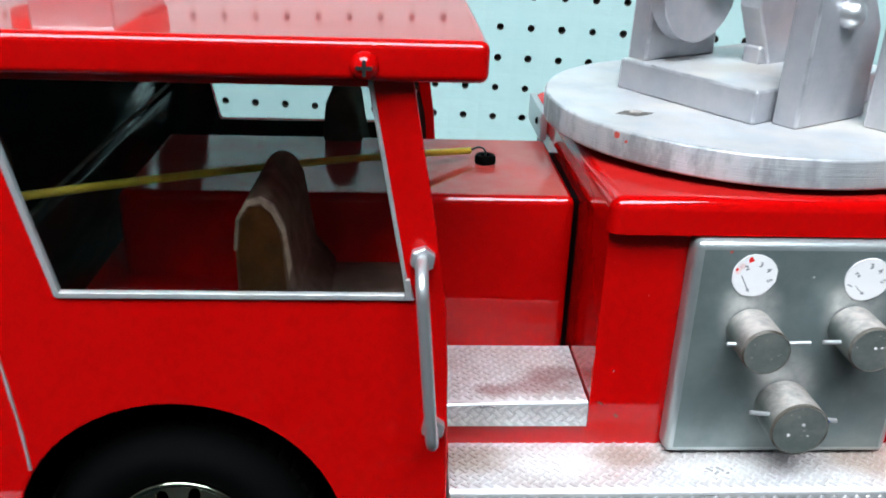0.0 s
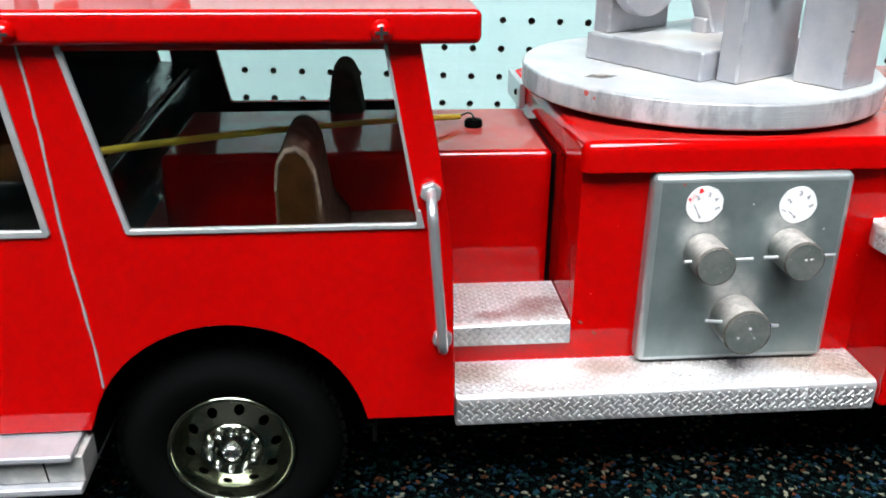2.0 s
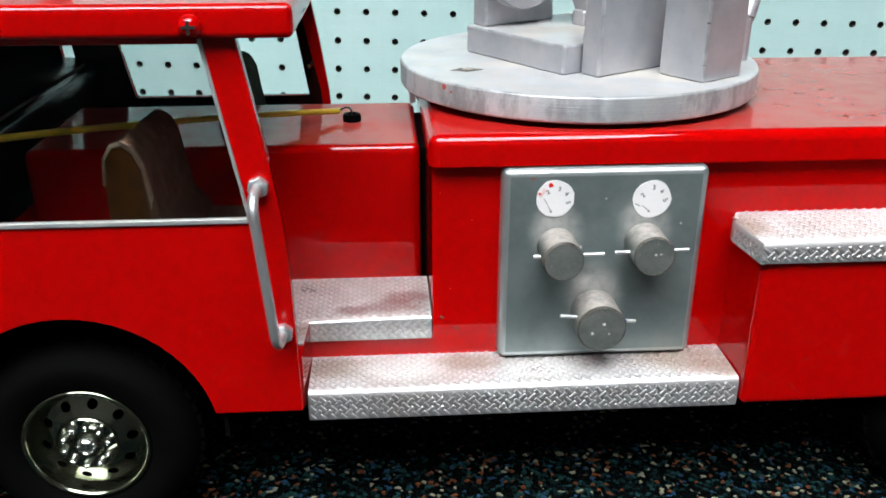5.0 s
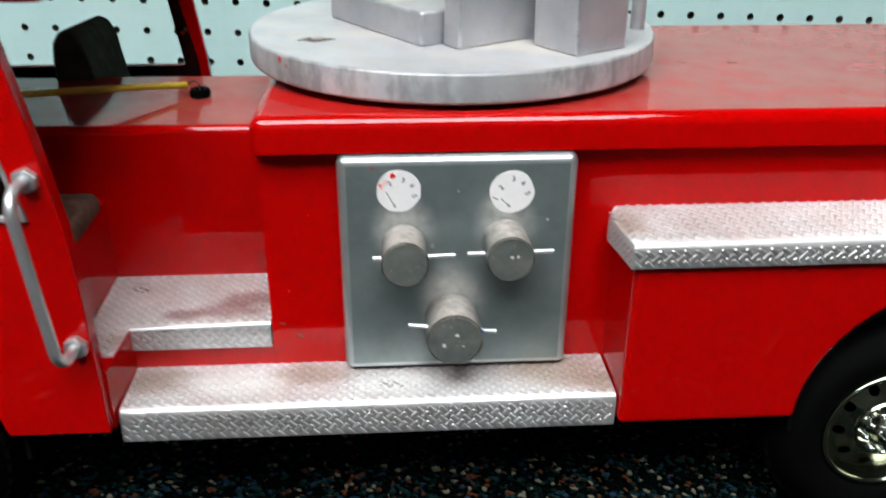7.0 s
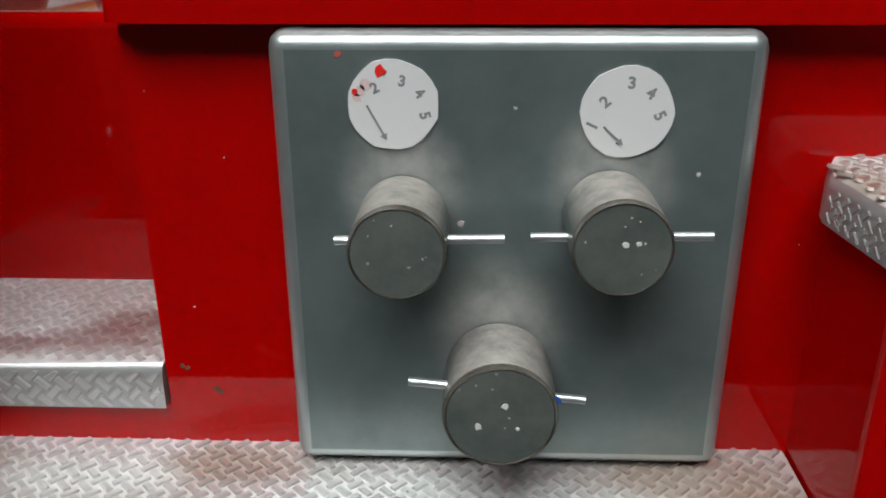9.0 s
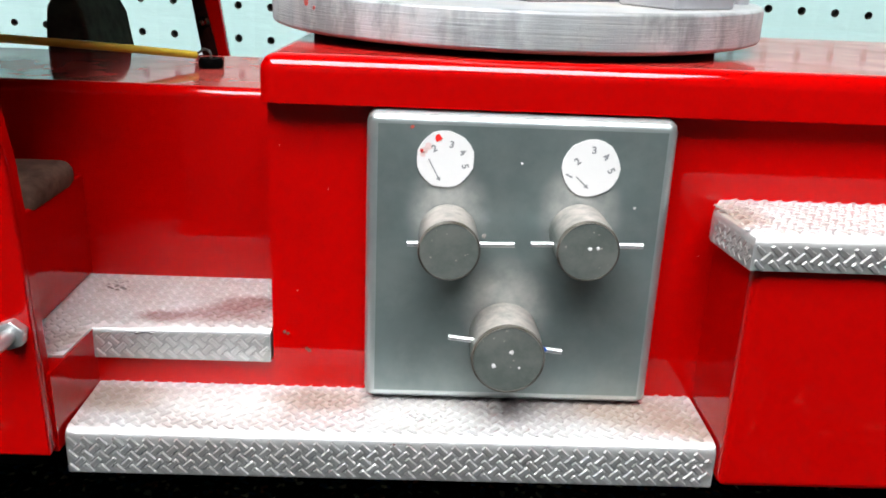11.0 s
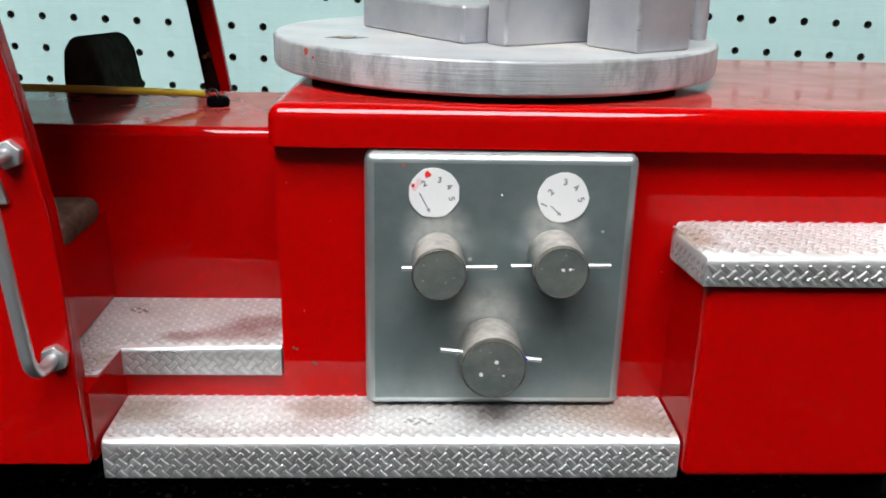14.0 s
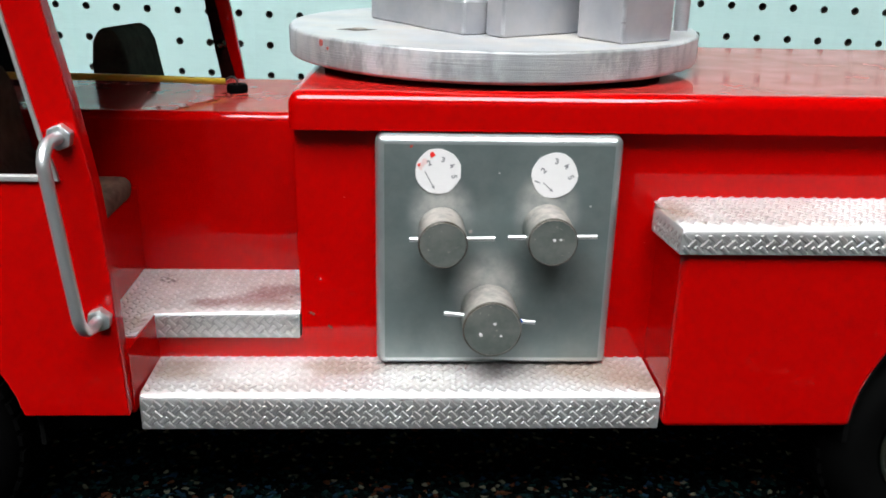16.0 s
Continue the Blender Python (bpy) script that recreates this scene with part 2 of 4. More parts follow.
def carpet_material():
    m = material("speckled_carpet", (0.03, 0.035, 0.04), 0.95, spec=0.0)
    v = coords(m)
    warp = node(m, "ShaderNodeTexNoise", Scale=260.0, Detail=3.0)
    link(m, v, warp.inputs["Vector"])
    add = m.node_tree.nodes.new("ShaderNodeVectorMath")
    add.operation = "MULTIPLY_ADD"
    link(m, warp.outputs["Color"], add.inputs[0])
    add.inputs[1].default_value = (0.003, 0.003, 0.003)
    link(m, v, add.inputs[2])
    vo = node(m, "ShaderNodeTexVoronoi", Scale=560.0)
    link(m, add.outputs[0], vo.inputs["Vector"])
    sep = m.node_tree.nodes.new("ShaderNodeSeparateColor")
    link(m, vo.outputs["Color"], sep.inputs["Color"])
    r = ramp(m, sep.outputs["Red"], [(0.0, (0.0014, 0.0022, 0.0022)), (0.46, (0.0036, 0.0101, 0.0101)), (0.60, (0.0072, 0.0245, 0.0245)),
             (0.70, (0.0792, 0.0274, 0.0130)), (0.74, (0.0022, 0.0029, 0.0029)), (0.90, (0.1584, 0.1512, 0.1044)), (0.94, (0.0101, 0.0302, 0.0576))])
    r.node.color_ramp.interpolation = "CONSTANT"
    link(m, r, bsdf(m).inputs["Base Color"])
    bump(m, vo.outputs["Distance"], 0.9, 0.002)
    return m


CARPET = carpet_material()


def pegboard_material():
    m = material("mint_pegboard_paint", (0.55, 0.74, 0.71), 0.5)
    v = coords(m)
    link(m, ramp(m, noise_tex(m, v, 9, 5), [(0.3, (0.40, 0.575, 0.56)), (0.7, (0.455, 0.62, 0.605))]), bsdf(m).inputs["Base Color"])
    bump(m, noise_tex(m, coords(m, (1, 1, 5)), 60, 5), 0.25, 0.0012)
    return m


PEG = pegboard_material()
# Near-black brown for the hole walls and the sheet that paints their shade.
HOLE = material("dark_hole_brown", (0.035, 0.028, 0.022), 0.9)
WALL = material("wall_paint", (0.14, 0.14, 0.135), 0.8)
link(WALL, ramp(WALL, noise_tex(WALL, coords(WALL), 3, 5), [(0.3, (0.022, 0.022, 0.021)), (0.7, (0.032, 0.032, 0.031))]), bsdf(WALL).inputs["Base Color"])
CEIL = material("ceiling_tile", (0.30, 0.30, 0.29), 0.9)
bump(CEIL, noise_tex(CEIL, coords(CEIL), 80, 4), 0.5, 0.004)
LAMP = material("light_diffuser", (0.9, 0.9, 0.9), 0.6)
bsdf(LAMP).inputs["Emission Color"].default_value = (0.96, 1.0, 1.01, 1)
bsdf(LAMP).inputs["Emission Strength"].default_value = 19.2


# ---- mesh helpers ----
def box(bm, x0, x1, y0, y1, z0, z1, bevel=0.0, seg=2):
    m = Matrix.LocRotScale(((x0 + x1) / 2, (y0 + y1) / 2, (z0 + z1) / 2), None, (x1 - x0, y1 - y0, z1 - z0))
    made = bmesh.ops.create_cube(bm, size=1, matrix=m)["verts"]
    if bevel:
        edges = list({e for v in made for e in v.link_edges})
        bmesh.ops.bevel(bm, geom=edges, offset=bevel, segments=seg, affect="EDGES", profile=0.5)
    return bm


def boxed(*a, **k):
    return box(bmesh.new(), *a, **k)


def prism(bm, pts, a, b, axis="y", bevel=0.0, seg=2, holes=()):
    """A flat shape given by its outline (and holes), pushed from a to b along an axis. Outline pairs: y -> (x, z); z -> (x, y); x -> (y, z)."""
    def place(p, h):
        return {"y": (p[0], h, p[1]), "z": (p[0], p[1], h), "x": (h, p[0], p[1])}[axis]
    if not holes:
        vs = [bm.verts.new(place(p, a)) for p in pts]
        faces = [bm.faces.new(vs)]
    else:
        edges = []
        for loop in (pts, *holes):
            vs = [bm.verts.new(place(p, a)) for p in loop]
            edges += [bm.edges.new((vs[i], vs[(i + 1) % len(vs)])) for i in range(len(vs))]
        made = bmesh.ops.triangle_fill(bm, use_beauty=True, use_dissolve=False, edges=edges)["geom"]
        faces = [g for g in made if isinstance(g, bmesh.types.BMFace)]
    ext = bmesh.ops.extrude_face_region(bm, geom=faces)["geom"]
    top = [g for g in ext if isinstance(g, bmesh.types.BMVert)]
    d = Vector(place((0, 0), b)) - Vector(place((0, 0), a))
    bmesh.ops.translate(bm, verts=top, vec=d)
    bmesh.ops.recalc_face_normals(bm, faces=bm.faces)
    if bevel:
        sharp = [e for e in bm.edges if len(e.link_faces) == 2 and e.calc_face_angle(0) > 0.5]
        bmesh.ops.bevel(bm, geom=sharp, offset=bevel, segments=seg, affect="EDGES", profile=0.5)
    return bm


def plate(*a, **k):
    return prism(bmesh.new(), *a, **k)


def lathe(profile, centre, axis="y", n=48, bm=None, caps=True):
    """A turned shape: profile pairs (radius, distance along the axis)."""
    bm = bm or bmesh.new()
    rings = []
    for r, h in profile:
        ring = []
        for i in range(n):
            t = 2 * math.pi * i / n
            c, s = r * math.cos(t), r * math.sin(t)
            o = {"y": (c, h, s), "z": (c, s, h), "x": (h, c, s)}[axis]
            ring.append(bm.verts.new(Vector(centre) + Vector(o)))
        rings.append(ring)
    for r0, r1 in zip(rings, rings[1:]):
        for i in range(n):
            bm.faces.new((r0[i], r0[(i + 1) % n], r1[(i + 1) % n], r1[i]))
    for ring in (rings[0], rings[-1]) if caps else ():
        bm.faces.new(ring)
    bmesh.ops.remove_doubles(bm, verts=bm.verts, dist=1e-6)
    bmesh.ops.recalc_face_normals(bm, faces=bm.faces)
    return bm


def rod(points, r, n=12, bm=None):
    """A round bar along a line of points."""
    bm = bm or bmesh.new()
    pts = [Vector(p) for p in points]
    rings, side = [], None
    for i, p in enumerate(pts):
        d = (pts[min(i + 1, len(pts) - 1)] - pts[max(i - 1, 0)]).normalized()
        if side is None:
            side = d.orthogonal().normalized()
        side = (side - d * side.dot(d)).normalized()
        up = d.cross(side)
        rings.append([bm.verts.new(p + r * (math.cos(2 * math.pi * k / n) * side + math.sin(2 * math.pi * k / n) * up)) for k in range(n)])
    for a, b in zip(rings, rings[1:]):
        for k in range(n):
            bm.faces.new((a[k], a[(k + 1) % n], b[(k + 1) % n], b[k]))
    bm.faces.new(rings[0])
    bm.faces.new(rings[-1])
    bmesh.ops.recalc_face_normals(bm, faces=bm.faces)
    return bm


def arc(cx, cz, r, a0, a1, n):
    return [(cx + r * math.cos(math.radians(a0 + (a1 - a0) * i / n)), cz + r * math.sin(math.radians(a0 + (a1 - a0) * i / n))) for i in range(n + 1)]


def round_poly(pts, r, n=4):
    """An outline with rounded corners."""
    out = []
    for i, p in enumerate(pts):
        p, a, b = Vector(p), Vector(pts[i - 1]), Vector(pts[(i + 1) % len(pts)])
        q0, q1 = p + (a - p).normalized() * r, p + (b - p).normalized() * r
        for k in range(n + 1):
            t = k / n
            out.append(tuple((1 - t) ** 2 * q0 + 2 * t * (1 - t) * p + t * t * q1))
    return out


def true_flats(me):
    """Keep broad faces optically flat beside their rounded edges: corner normals follow the larger faces."""
    at = [[] for _ in me.vertices]
    faces = [(p.normal.copy(), p.area) for p in me.polygons]
    for p in me.polygons:
        for v in p.vertices:
            at[v].append(p.index)
    normals = [None] * len(me.loops)
    for p in me.polygons:
        mine = faces[p.index][0]
        for corner in p.loop_indices:
            total = Vector()
            for k in at[me.loops[corner].vertex_index]:
                n, area = faces[k]
                if n.dot(mine) > 0.64:
                    total += n * area
            normals[corner] = total.normalized() if total.length > 0 else mine
    me.normals_split_custom_set(normals)


def mesh_of(name, bm, mat, smooth=True):
    me = bpy.data.meshes.new(name)
    bm.to_mesh(me)
    bm.free()
    me.materials.append(mat)
    if smooth:
        me.polygons.foreach_set("use_smooth", [True] * len(me.polygons))
        me.set_sharp_from_angle(angle=math.radians(35))
        if len(me.loops) < 20000:
            true_flats(me)
    return me


def part(name, bm, mat, parent, label="", smooth=True, top=None, flat=0.72, edge=None):
    """One mesh under a thing (an Empty) or under a part. top: what lies on its upward faces. edge: paler material on
    its narrow bevels, for bare worn metal and painted highlights.
    """
    me = mesh_of(name, bm, mat, smooth)
    if top:
        me.materials.append(top)
        for p in me.polygons:
            p.material_index = 1 if p.normal.z > flat else 0
    if edge:
        me.materials.append(edge)
        most = max(p.area for p in me.polygons)
        for p in me.polygons:
            if p.area < most * 0.10 and p.normal.z > -0.3:
                p.material_index = len(me.materials) - 1
    ob = new(name, me)
    ob.parent = parent
    if parent.type == "EMPTY":
        ob.location = -Vector(parent.location)
    if label:
        ob["label"] = label
    return ob


def structure(name, bm, mat, label, category):
    return tagged(new(name, mesh_of(name, bm, mat)), label, category, kind="structure")


# ---- room ----
structure("floor", boxed(-2.2, 2.6, -3.2, 0.62, -0.02, 0), CARPET, "dark carpet with small multicoloured speckles", "floor")
structure("ceiling", boxed(-2.2, 2.6, -3.2, 0.62, 2.4, 2.45), CEIL, "plain grey tiled ceiling", "ceiling")
structure("wall_west", boxed(-2.3, -2.2, -3.2, 0.62, 0, 2.4), WALL, "plain dark grey painted wall", "wall")
structure("wall_east", boxed(2.6, 2.7, -3.2, 0.62, 0, 2.4), WALL, "plain dark grey painted wall", "wall")
structure("wall_south", boxed(-2.3, 2.7, -3.3, -3.2, 0, 2.4), WALL, "plain dark grey painted wall", "wall")
structure("wall_north", boxed(-2.3, 2.7, 0.62, 0.72, 0, 2.4), WALL, "plain dark grey painted wall behind the pegboard", "wall")


def ceiling_light(x, y, w, d):
    top = new("ceiling_light")
    top.location = (x, y, 2.4)
    tagged(top, "flush white ceiling light with a flat glowing diffuser", "ceiling light")
    frame_bm = plate([(x - w / 2 - .03, y - d / 2 - .03), (x + w / 2 + .03, y - d / 2 - .03), (x + w / 2 + .03, y + d / 2 + .03), (x - w / 2 - .03, y + d / 2 + .03)],
                     2.36, 2.3995, "z", holes=[[(x - w / 2, y - d / 2), (x + w / 2, y - d / 2), (x + w / 2, y + d / 2), (x - w / 2, y + d / 2)]])
    part("housing", frame_bm, CEIL, top)
    part("diffuser", boxed(x - w / 2, x + w / 2, y - d / 2, y + d / 2, 2.375, 2.385), LAMP, top, "glowing white diffuser")


ceiling_light(-0.40, -1.40, 2.5, 1.65)

# pegboard: a leaf 5 mm thick with through holes an inch apart, a little askew to the truck
PU, PV = Vector((0.99847, -0.04873, -0.02626)), Vector((0.02409, -0.04465, 0.99871))
PO, PITCH, PR = Vector((-0.08082, 0.48011, 0.04809)), 0.02455, 0.0029


def pegboard():
    bm = bmesh.new()
    nrm = PU.cross(PV).normalized()
    n = 16
    I0, I1, J0, J1 = -26, 30, -2, 22
    corner = {}

    def pt(u, v, d=0.0):
        return PO + PU * u + PV * v - nrm * d

    def grid(i, j):
        if (i, j) not in corner:
            corner[i, j] = bm.verts.new(pt((i - .5) * PITCH, (j - .5) * PITCH))
        return corner[i, j]
    for i in range(I0, I1):
        for j in range(J0, J1):
            sq = [grid(i, j), grid(i + 1, j), grid(i + 1, j + 1), grid(i, j + 1)]
            r = PR * random.uniform(0.95, 1.06)
            ang = [2 * math.pi * (k + .5) / n - math.pi * 0.75 for k in range(n)]
            rim = [bm.verts.new(pt(i * PITCH + r * math.cos(a), j * PITCH + r * math.sin(a), -0.0002)) for a in ang]
            back = [bm.verts.new(pt(i * PITCH + r * math.cos(a), j * PITCH + r * math.sin(a), 0.006)) for a in ang]
            q = n // 4
            for s in range(4):
                for k in range(q):
                    k0 = s * q + k
                    if k < q - 1:
                        bm.faces.new((sq[s], rim[k0 + 1], rim[k0]) if k < q // 2 else (sq[(s + 1) % 4], rim[k0 + 1], rim[k0]))
                    if k == q // 2:
                        bm.faces.new((sq[s], sq[(s + 1) % 4], rim[k0]))
                k0, k1 = s * q + q - 1, (s * q + q) % n
                bm.faces.new((sq[(s + 1) % 4], rim[k1], rim[k0]))
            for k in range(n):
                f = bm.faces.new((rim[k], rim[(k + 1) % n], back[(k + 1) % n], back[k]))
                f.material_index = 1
    bmesh.ops.recalc_face_normals(bm, faces=bm.faces)
    me = bpy.data.meshes.new("pegboard")
    bm.to_mesh(me)
    bm.free()
    me.materials.append(PEG)
    me.materials.append(HOLE)
    ob = tagged(new("pegboard", me), "pale mint painted pegboard wall panel with rows of round holes", "pegboard", kind="structure")
    # Added dark sheet just behind the board, painting the shade inside the holes.
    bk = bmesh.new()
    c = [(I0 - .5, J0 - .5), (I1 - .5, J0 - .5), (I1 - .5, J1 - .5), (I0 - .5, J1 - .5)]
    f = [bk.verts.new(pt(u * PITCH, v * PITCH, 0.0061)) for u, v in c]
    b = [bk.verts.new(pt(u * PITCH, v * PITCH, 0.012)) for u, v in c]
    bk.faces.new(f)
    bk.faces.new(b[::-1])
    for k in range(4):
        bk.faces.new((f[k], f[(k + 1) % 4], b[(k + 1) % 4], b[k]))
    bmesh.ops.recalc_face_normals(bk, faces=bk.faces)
    mb = mesh_of("hole_shade_sheet", bk, HOLE)
    bo = new("hole_shade_sheet", mb)
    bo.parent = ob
    bo["label"] = "dark sheet in place of the shade behind the holes"


pegboard()

# ---- toy fire truck ----
truck = new("toy_fire_truck")
truck.location = (0.03, 0.0755, 0)
tagged(truck, "large handmade red wooden toy fire truck with silver fittings on carpet", "toy truck")

CY = 0.0755
NEAR, FAR = -0.025, 0.176


def mirror_y(y):
    return 2 * CY - y


# cab sides
REAR = [(-0.0716, 0.057), (-0.0727, 0.108), (-0.0737, 0.125), (-0.0772, 0.150), (-0.0836, 0.187)]


def cab_side(name, y0, y1, sill, dx=0.0, front=-0.2500):
    rear = REAR
    outline = [(-0.30, 0.187), (-0.30, 0.057), (-0.1950, 0.057)]
    outline += arc(-0.1483, 0.0485, 0.0470, 169, 11, 24)[1:-1]
    outline += [(-0.1020, 0.057)] + rear
    window = round_poly([(-0.1735, sill), (-0.0840, sill), (-0.0935, 0.1845), (-0.1860, 0.1845)], 0.0012, 2)
    quarter = round_poly([(front, sill), (-0.1985, sill), (-0.2060, 0.1845), (front + 0.003 if front < -0.22 else front - 0.0085, 0.1845)], 0.0012, 2)
    outline, window, quarter = ([(x + dx, z) for x, z in loop] for loop in (outline, window, quarter))
    return part(name, plate(outline, y0, y1, "y", bevel=0.0006, holes=[window, quarter]), RED, truck)


cab = cab_side("cab_side", NEAR, NEAR + 0.0022, 0.1295)
far_side = cab_side("cab_side", FAR - 0.004, FAR, 0.1225, 0.0042, -0.2045)
post = [(x - 0.0002, z) for x, z in REAR] + [(x - 0.0068, z) for x, z in REAR[::-1]]
part("pillar_post", plate([(x, min(z, 0.1862)) for x, z in post], NEAR + 0.0023, NEAR + 0.0064, "y", bevel=0.0005), RED, cab, "red wooden post inside the rear cab pillar")
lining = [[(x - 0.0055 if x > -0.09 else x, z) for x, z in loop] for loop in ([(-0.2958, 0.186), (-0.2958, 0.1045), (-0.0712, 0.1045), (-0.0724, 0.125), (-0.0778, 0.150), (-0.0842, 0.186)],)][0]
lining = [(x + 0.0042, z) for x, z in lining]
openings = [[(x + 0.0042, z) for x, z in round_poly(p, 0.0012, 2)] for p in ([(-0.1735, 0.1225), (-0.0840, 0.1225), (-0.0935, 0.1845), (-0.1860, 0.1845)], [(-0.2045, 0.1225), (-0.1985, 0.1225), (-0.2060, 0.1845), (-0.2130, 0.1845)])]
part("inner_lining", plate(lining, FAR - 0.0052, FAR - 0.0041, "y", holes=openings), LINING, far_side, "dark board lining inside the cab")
part("pillar_bolt", lathe([(0.0026, FAR - 0.0038), (0.0026, FAR - 0.0052), (0.0014, FAR - 0.0062), (0.0012, FAR - 0.0090), (0.0001, FAR - 0.0092)], (-0.0790, 0, 0.1385), "y", 12), CHROME, far_side, "small bright bolt on the pillar")


def strip(name, p, q, y, w, parent, label, mat):
    p, q = Vector((p[0], 0, p[1])), Vector((q[0], 0, q[1]))
    d = (q - p).normalized()
    s = Vector((-d.z, 0, d.x)) * w / 2
    pts = [p - s, q - s, q + s, p + s]
    return part(name, plate([(v.x, v.z) for v in pts], y - 0.0009, y + 0.0012, "y", bevel=0.0003), mat, parent, label)


def turntable_material():
    m = silver_paint("worn_silver_turntable", 0.50, 0.42, 0.25, 0.35, (0.97, 0.98, 1.03))
    old = bsdf(m).inputs["Base Color"].links[0].from_socket
    worn = ramp(m, noise_tex(m, coords(m, (1, 1, 0.45)), 64, 5, 0.65), [(0.47, grey(0.0)), (0.60, grey(0.75))])
    link(m, mixed(m, worn, old, (0.16, 0.175, 0.175)), bsdf(m).inputs["Base Color"])
    bump(m, noise_tex(m, coords(m, (60, 60, 2600)), 1.0, 4), 0.5, 0.0004)
    return m


TURN_EDGE = turntable_material()


def smudges(m, places, colour):
    """Dark rubbed marks, taller than wide, on a surface that looks towards -y."""
    c = bsdf(m).inputs["Base Color"].links[0].from_socket
    warp = node(m, "ShaderNodeTexNoise", Scale=260.0, Detail=4.0)
    link(m, coords(m), warp.inputs["Vector"])
    for x, z, r, f in places:
        d = m.node_tree.nodes.new("ShaderNodeVectorMath")
        d.operation = "DISTANCE"
        off = m.node_tree.nodes.new("ShaderNodeVectorMath")
        off.operation = "MULTIPLY_ADD"
        link(m, warp.outputs["Color"], off.inputs[0])
        off.inputs[1].default_value = (0.0035, 0, 0.0035)
        link(m, coords(m, (1, 0, 0.5)), off.inputs[2])
        link(m, off.outputs[0], d.inputs[0])
        d.inputs[1].default_value = (x + 0.00175, 0, z * 0.5 + 0.00175)
        mr = node(m, "ShaderNodeMapRange", From_Min=r * 0.4, From_Max=r, To_Min=f, To_Max=0.0)
        link(m, d.outputs["Value"], mr.inputs["Value"])
        c = mixed(m, mr.outputs["Result"], c, colour)
    link(m, c, bsdf(m).inputs["Base Color"])


smudges(TURN_EDGE, ((0.0165, 0.1552, 0.0020, 0.55), (0.0195, 0.1550, 0.0018, 0.5), (0.0275, 0.1546, 0.0026, 0.45), (0.0320, 0.1550, 0.0032, 0.5), (0.0400, 0.1550, 0.0050, 0.35), (0.0520, 0.1550, 0.0200, 0.40)), (0.17, 0.18, 0.175))
TRIM = silver_paint("silver_trim_paint", 0.42, 0.4, 0.5, 0.3)
for p, q in (((-0.1742, 0.1292), (-0.0835, 0.1292)), ((-0.0838, 0.1288), (-0.0938, 0.186)), ((-0.1738, 0.1288), (-0.1866, 0.186))):
    strip("window_trim", p, q, NEAR, 0.0011 if p[1] < q[1] and p[0] > -0.1 else 0.0017, cab, "silver painted window trim", TRIM)
for p, q in (((-0.250, 0.1292), (-0.1980, 0.1292)), ((-0.1982, 0.1288), (-0.2062, 0.186))):
    strip("window_trim", p, q, NEAR, 0.0022, cab, "silver painted window trim", TRIM)
part("trim_tab", plate([(-0.0850, 0.1286), (-0.0823, 0.1286), (-0.0836, 0.1346), (-0.0846, 0.1346)], NEAR - 0.0012, NEAR + 0.0004, "y", bevel=0.0002), TRIM, cab, "bent silver corner of the window trim")
seam_l, seam_r = [], []
for k in range(29):
    f = k / 28
    x, w = -0.1975 + 0.0085 * f + 0.0004 * math.sin(9 * f) + random.uniform(-1, 1) * 0.00012, random.uniform(0.00022, 0.00045)
    seam_l.append((x - w, 0.186 - 0.112 * f))
    seam_r.append((x + w, 0.186 - 0.112 * f))
part("door_seam", plate(seam_l + seam_r[::-1], NEAR - 0.0005, NEAR + 0.0006, "y"), TRIM, cab, "thin uneven silver door seam line")
for poly in ([(-0.1735, 0.1295), (-0.0840, 0.1295), (-0.0935, 0.1845), (-0.1860, 0.1845)], [(-0.2500, 0.1295), (-0.1985, 0.1295), (-0.2060, 0.1845), (-0.2450, 0.1845)]):
    part("window_pane", plate(poly, NEAR + 0.0007, NEAR + 0.0013, "y"), GLASS, cab, "clear thin window pane")

# roof
roof = part("roof", boxed(-0.305, -0.0660, -0.0295, mirror_y(-0.0295), 0.1865, 0.1965, 0.0022, 3), RED, truck, top=RED_ROOF, flat=0.97)


def screw(x, y, z, parent, r=0.0034):
    s = part("screw", lathe([(0.0001, y - 0.0030), (r * .45, y - 0.0028), (r * .8, y - 0.0020), (r, y - 0.0008), (r, y + 0.0004)], (x, 0, z), "y", 20), RED, parent, "cross-head screw painted red")
    c = boxed(x - r * .55, x + r * .55, y - 0.0032, y - 0.0020, z - .0004, z + .0004)
    box(c, x - .0004, x + .0004, y - 0.00325, y - 0.0020, z - r * .55, z + r * .55)
    part("slot", c, BLACK, s, "dark cross slot")


screw(-0.0950, -0.0295, 0.1905, roof)
screw(-0.1985, -0.0295, 0.1905, roof)

# grab handle
HT, HB = Vector((-0.0804, NEAR, 0.1406)), Vector((-0.0763, NEAR, 0.0888))
out = Vector((-0.0006, -0.0132, 0))
leg = (HB - HT).normalized()
HX = [HT, HT + out * .55]
HX += [HT + out * (.55 + .45 * math.sin(math.radians(a))) + leg * 0.0060 * (1 - math.cos(math.radians(a))) for a in (22, 45, 67, 90)]
HX += [HB + out * (.55 + .45 * math.sin(math.radians(a))) - leg * 0.0060 * (1 - math.cos(math.radians(a))) for a in (90, 67, 45, 22)]
HX += [HB + out * .55, HB]
handle = part("grab_handle", rod(HX, 0.0017, 14), ALU, truck, "bent aluminium grab handle")
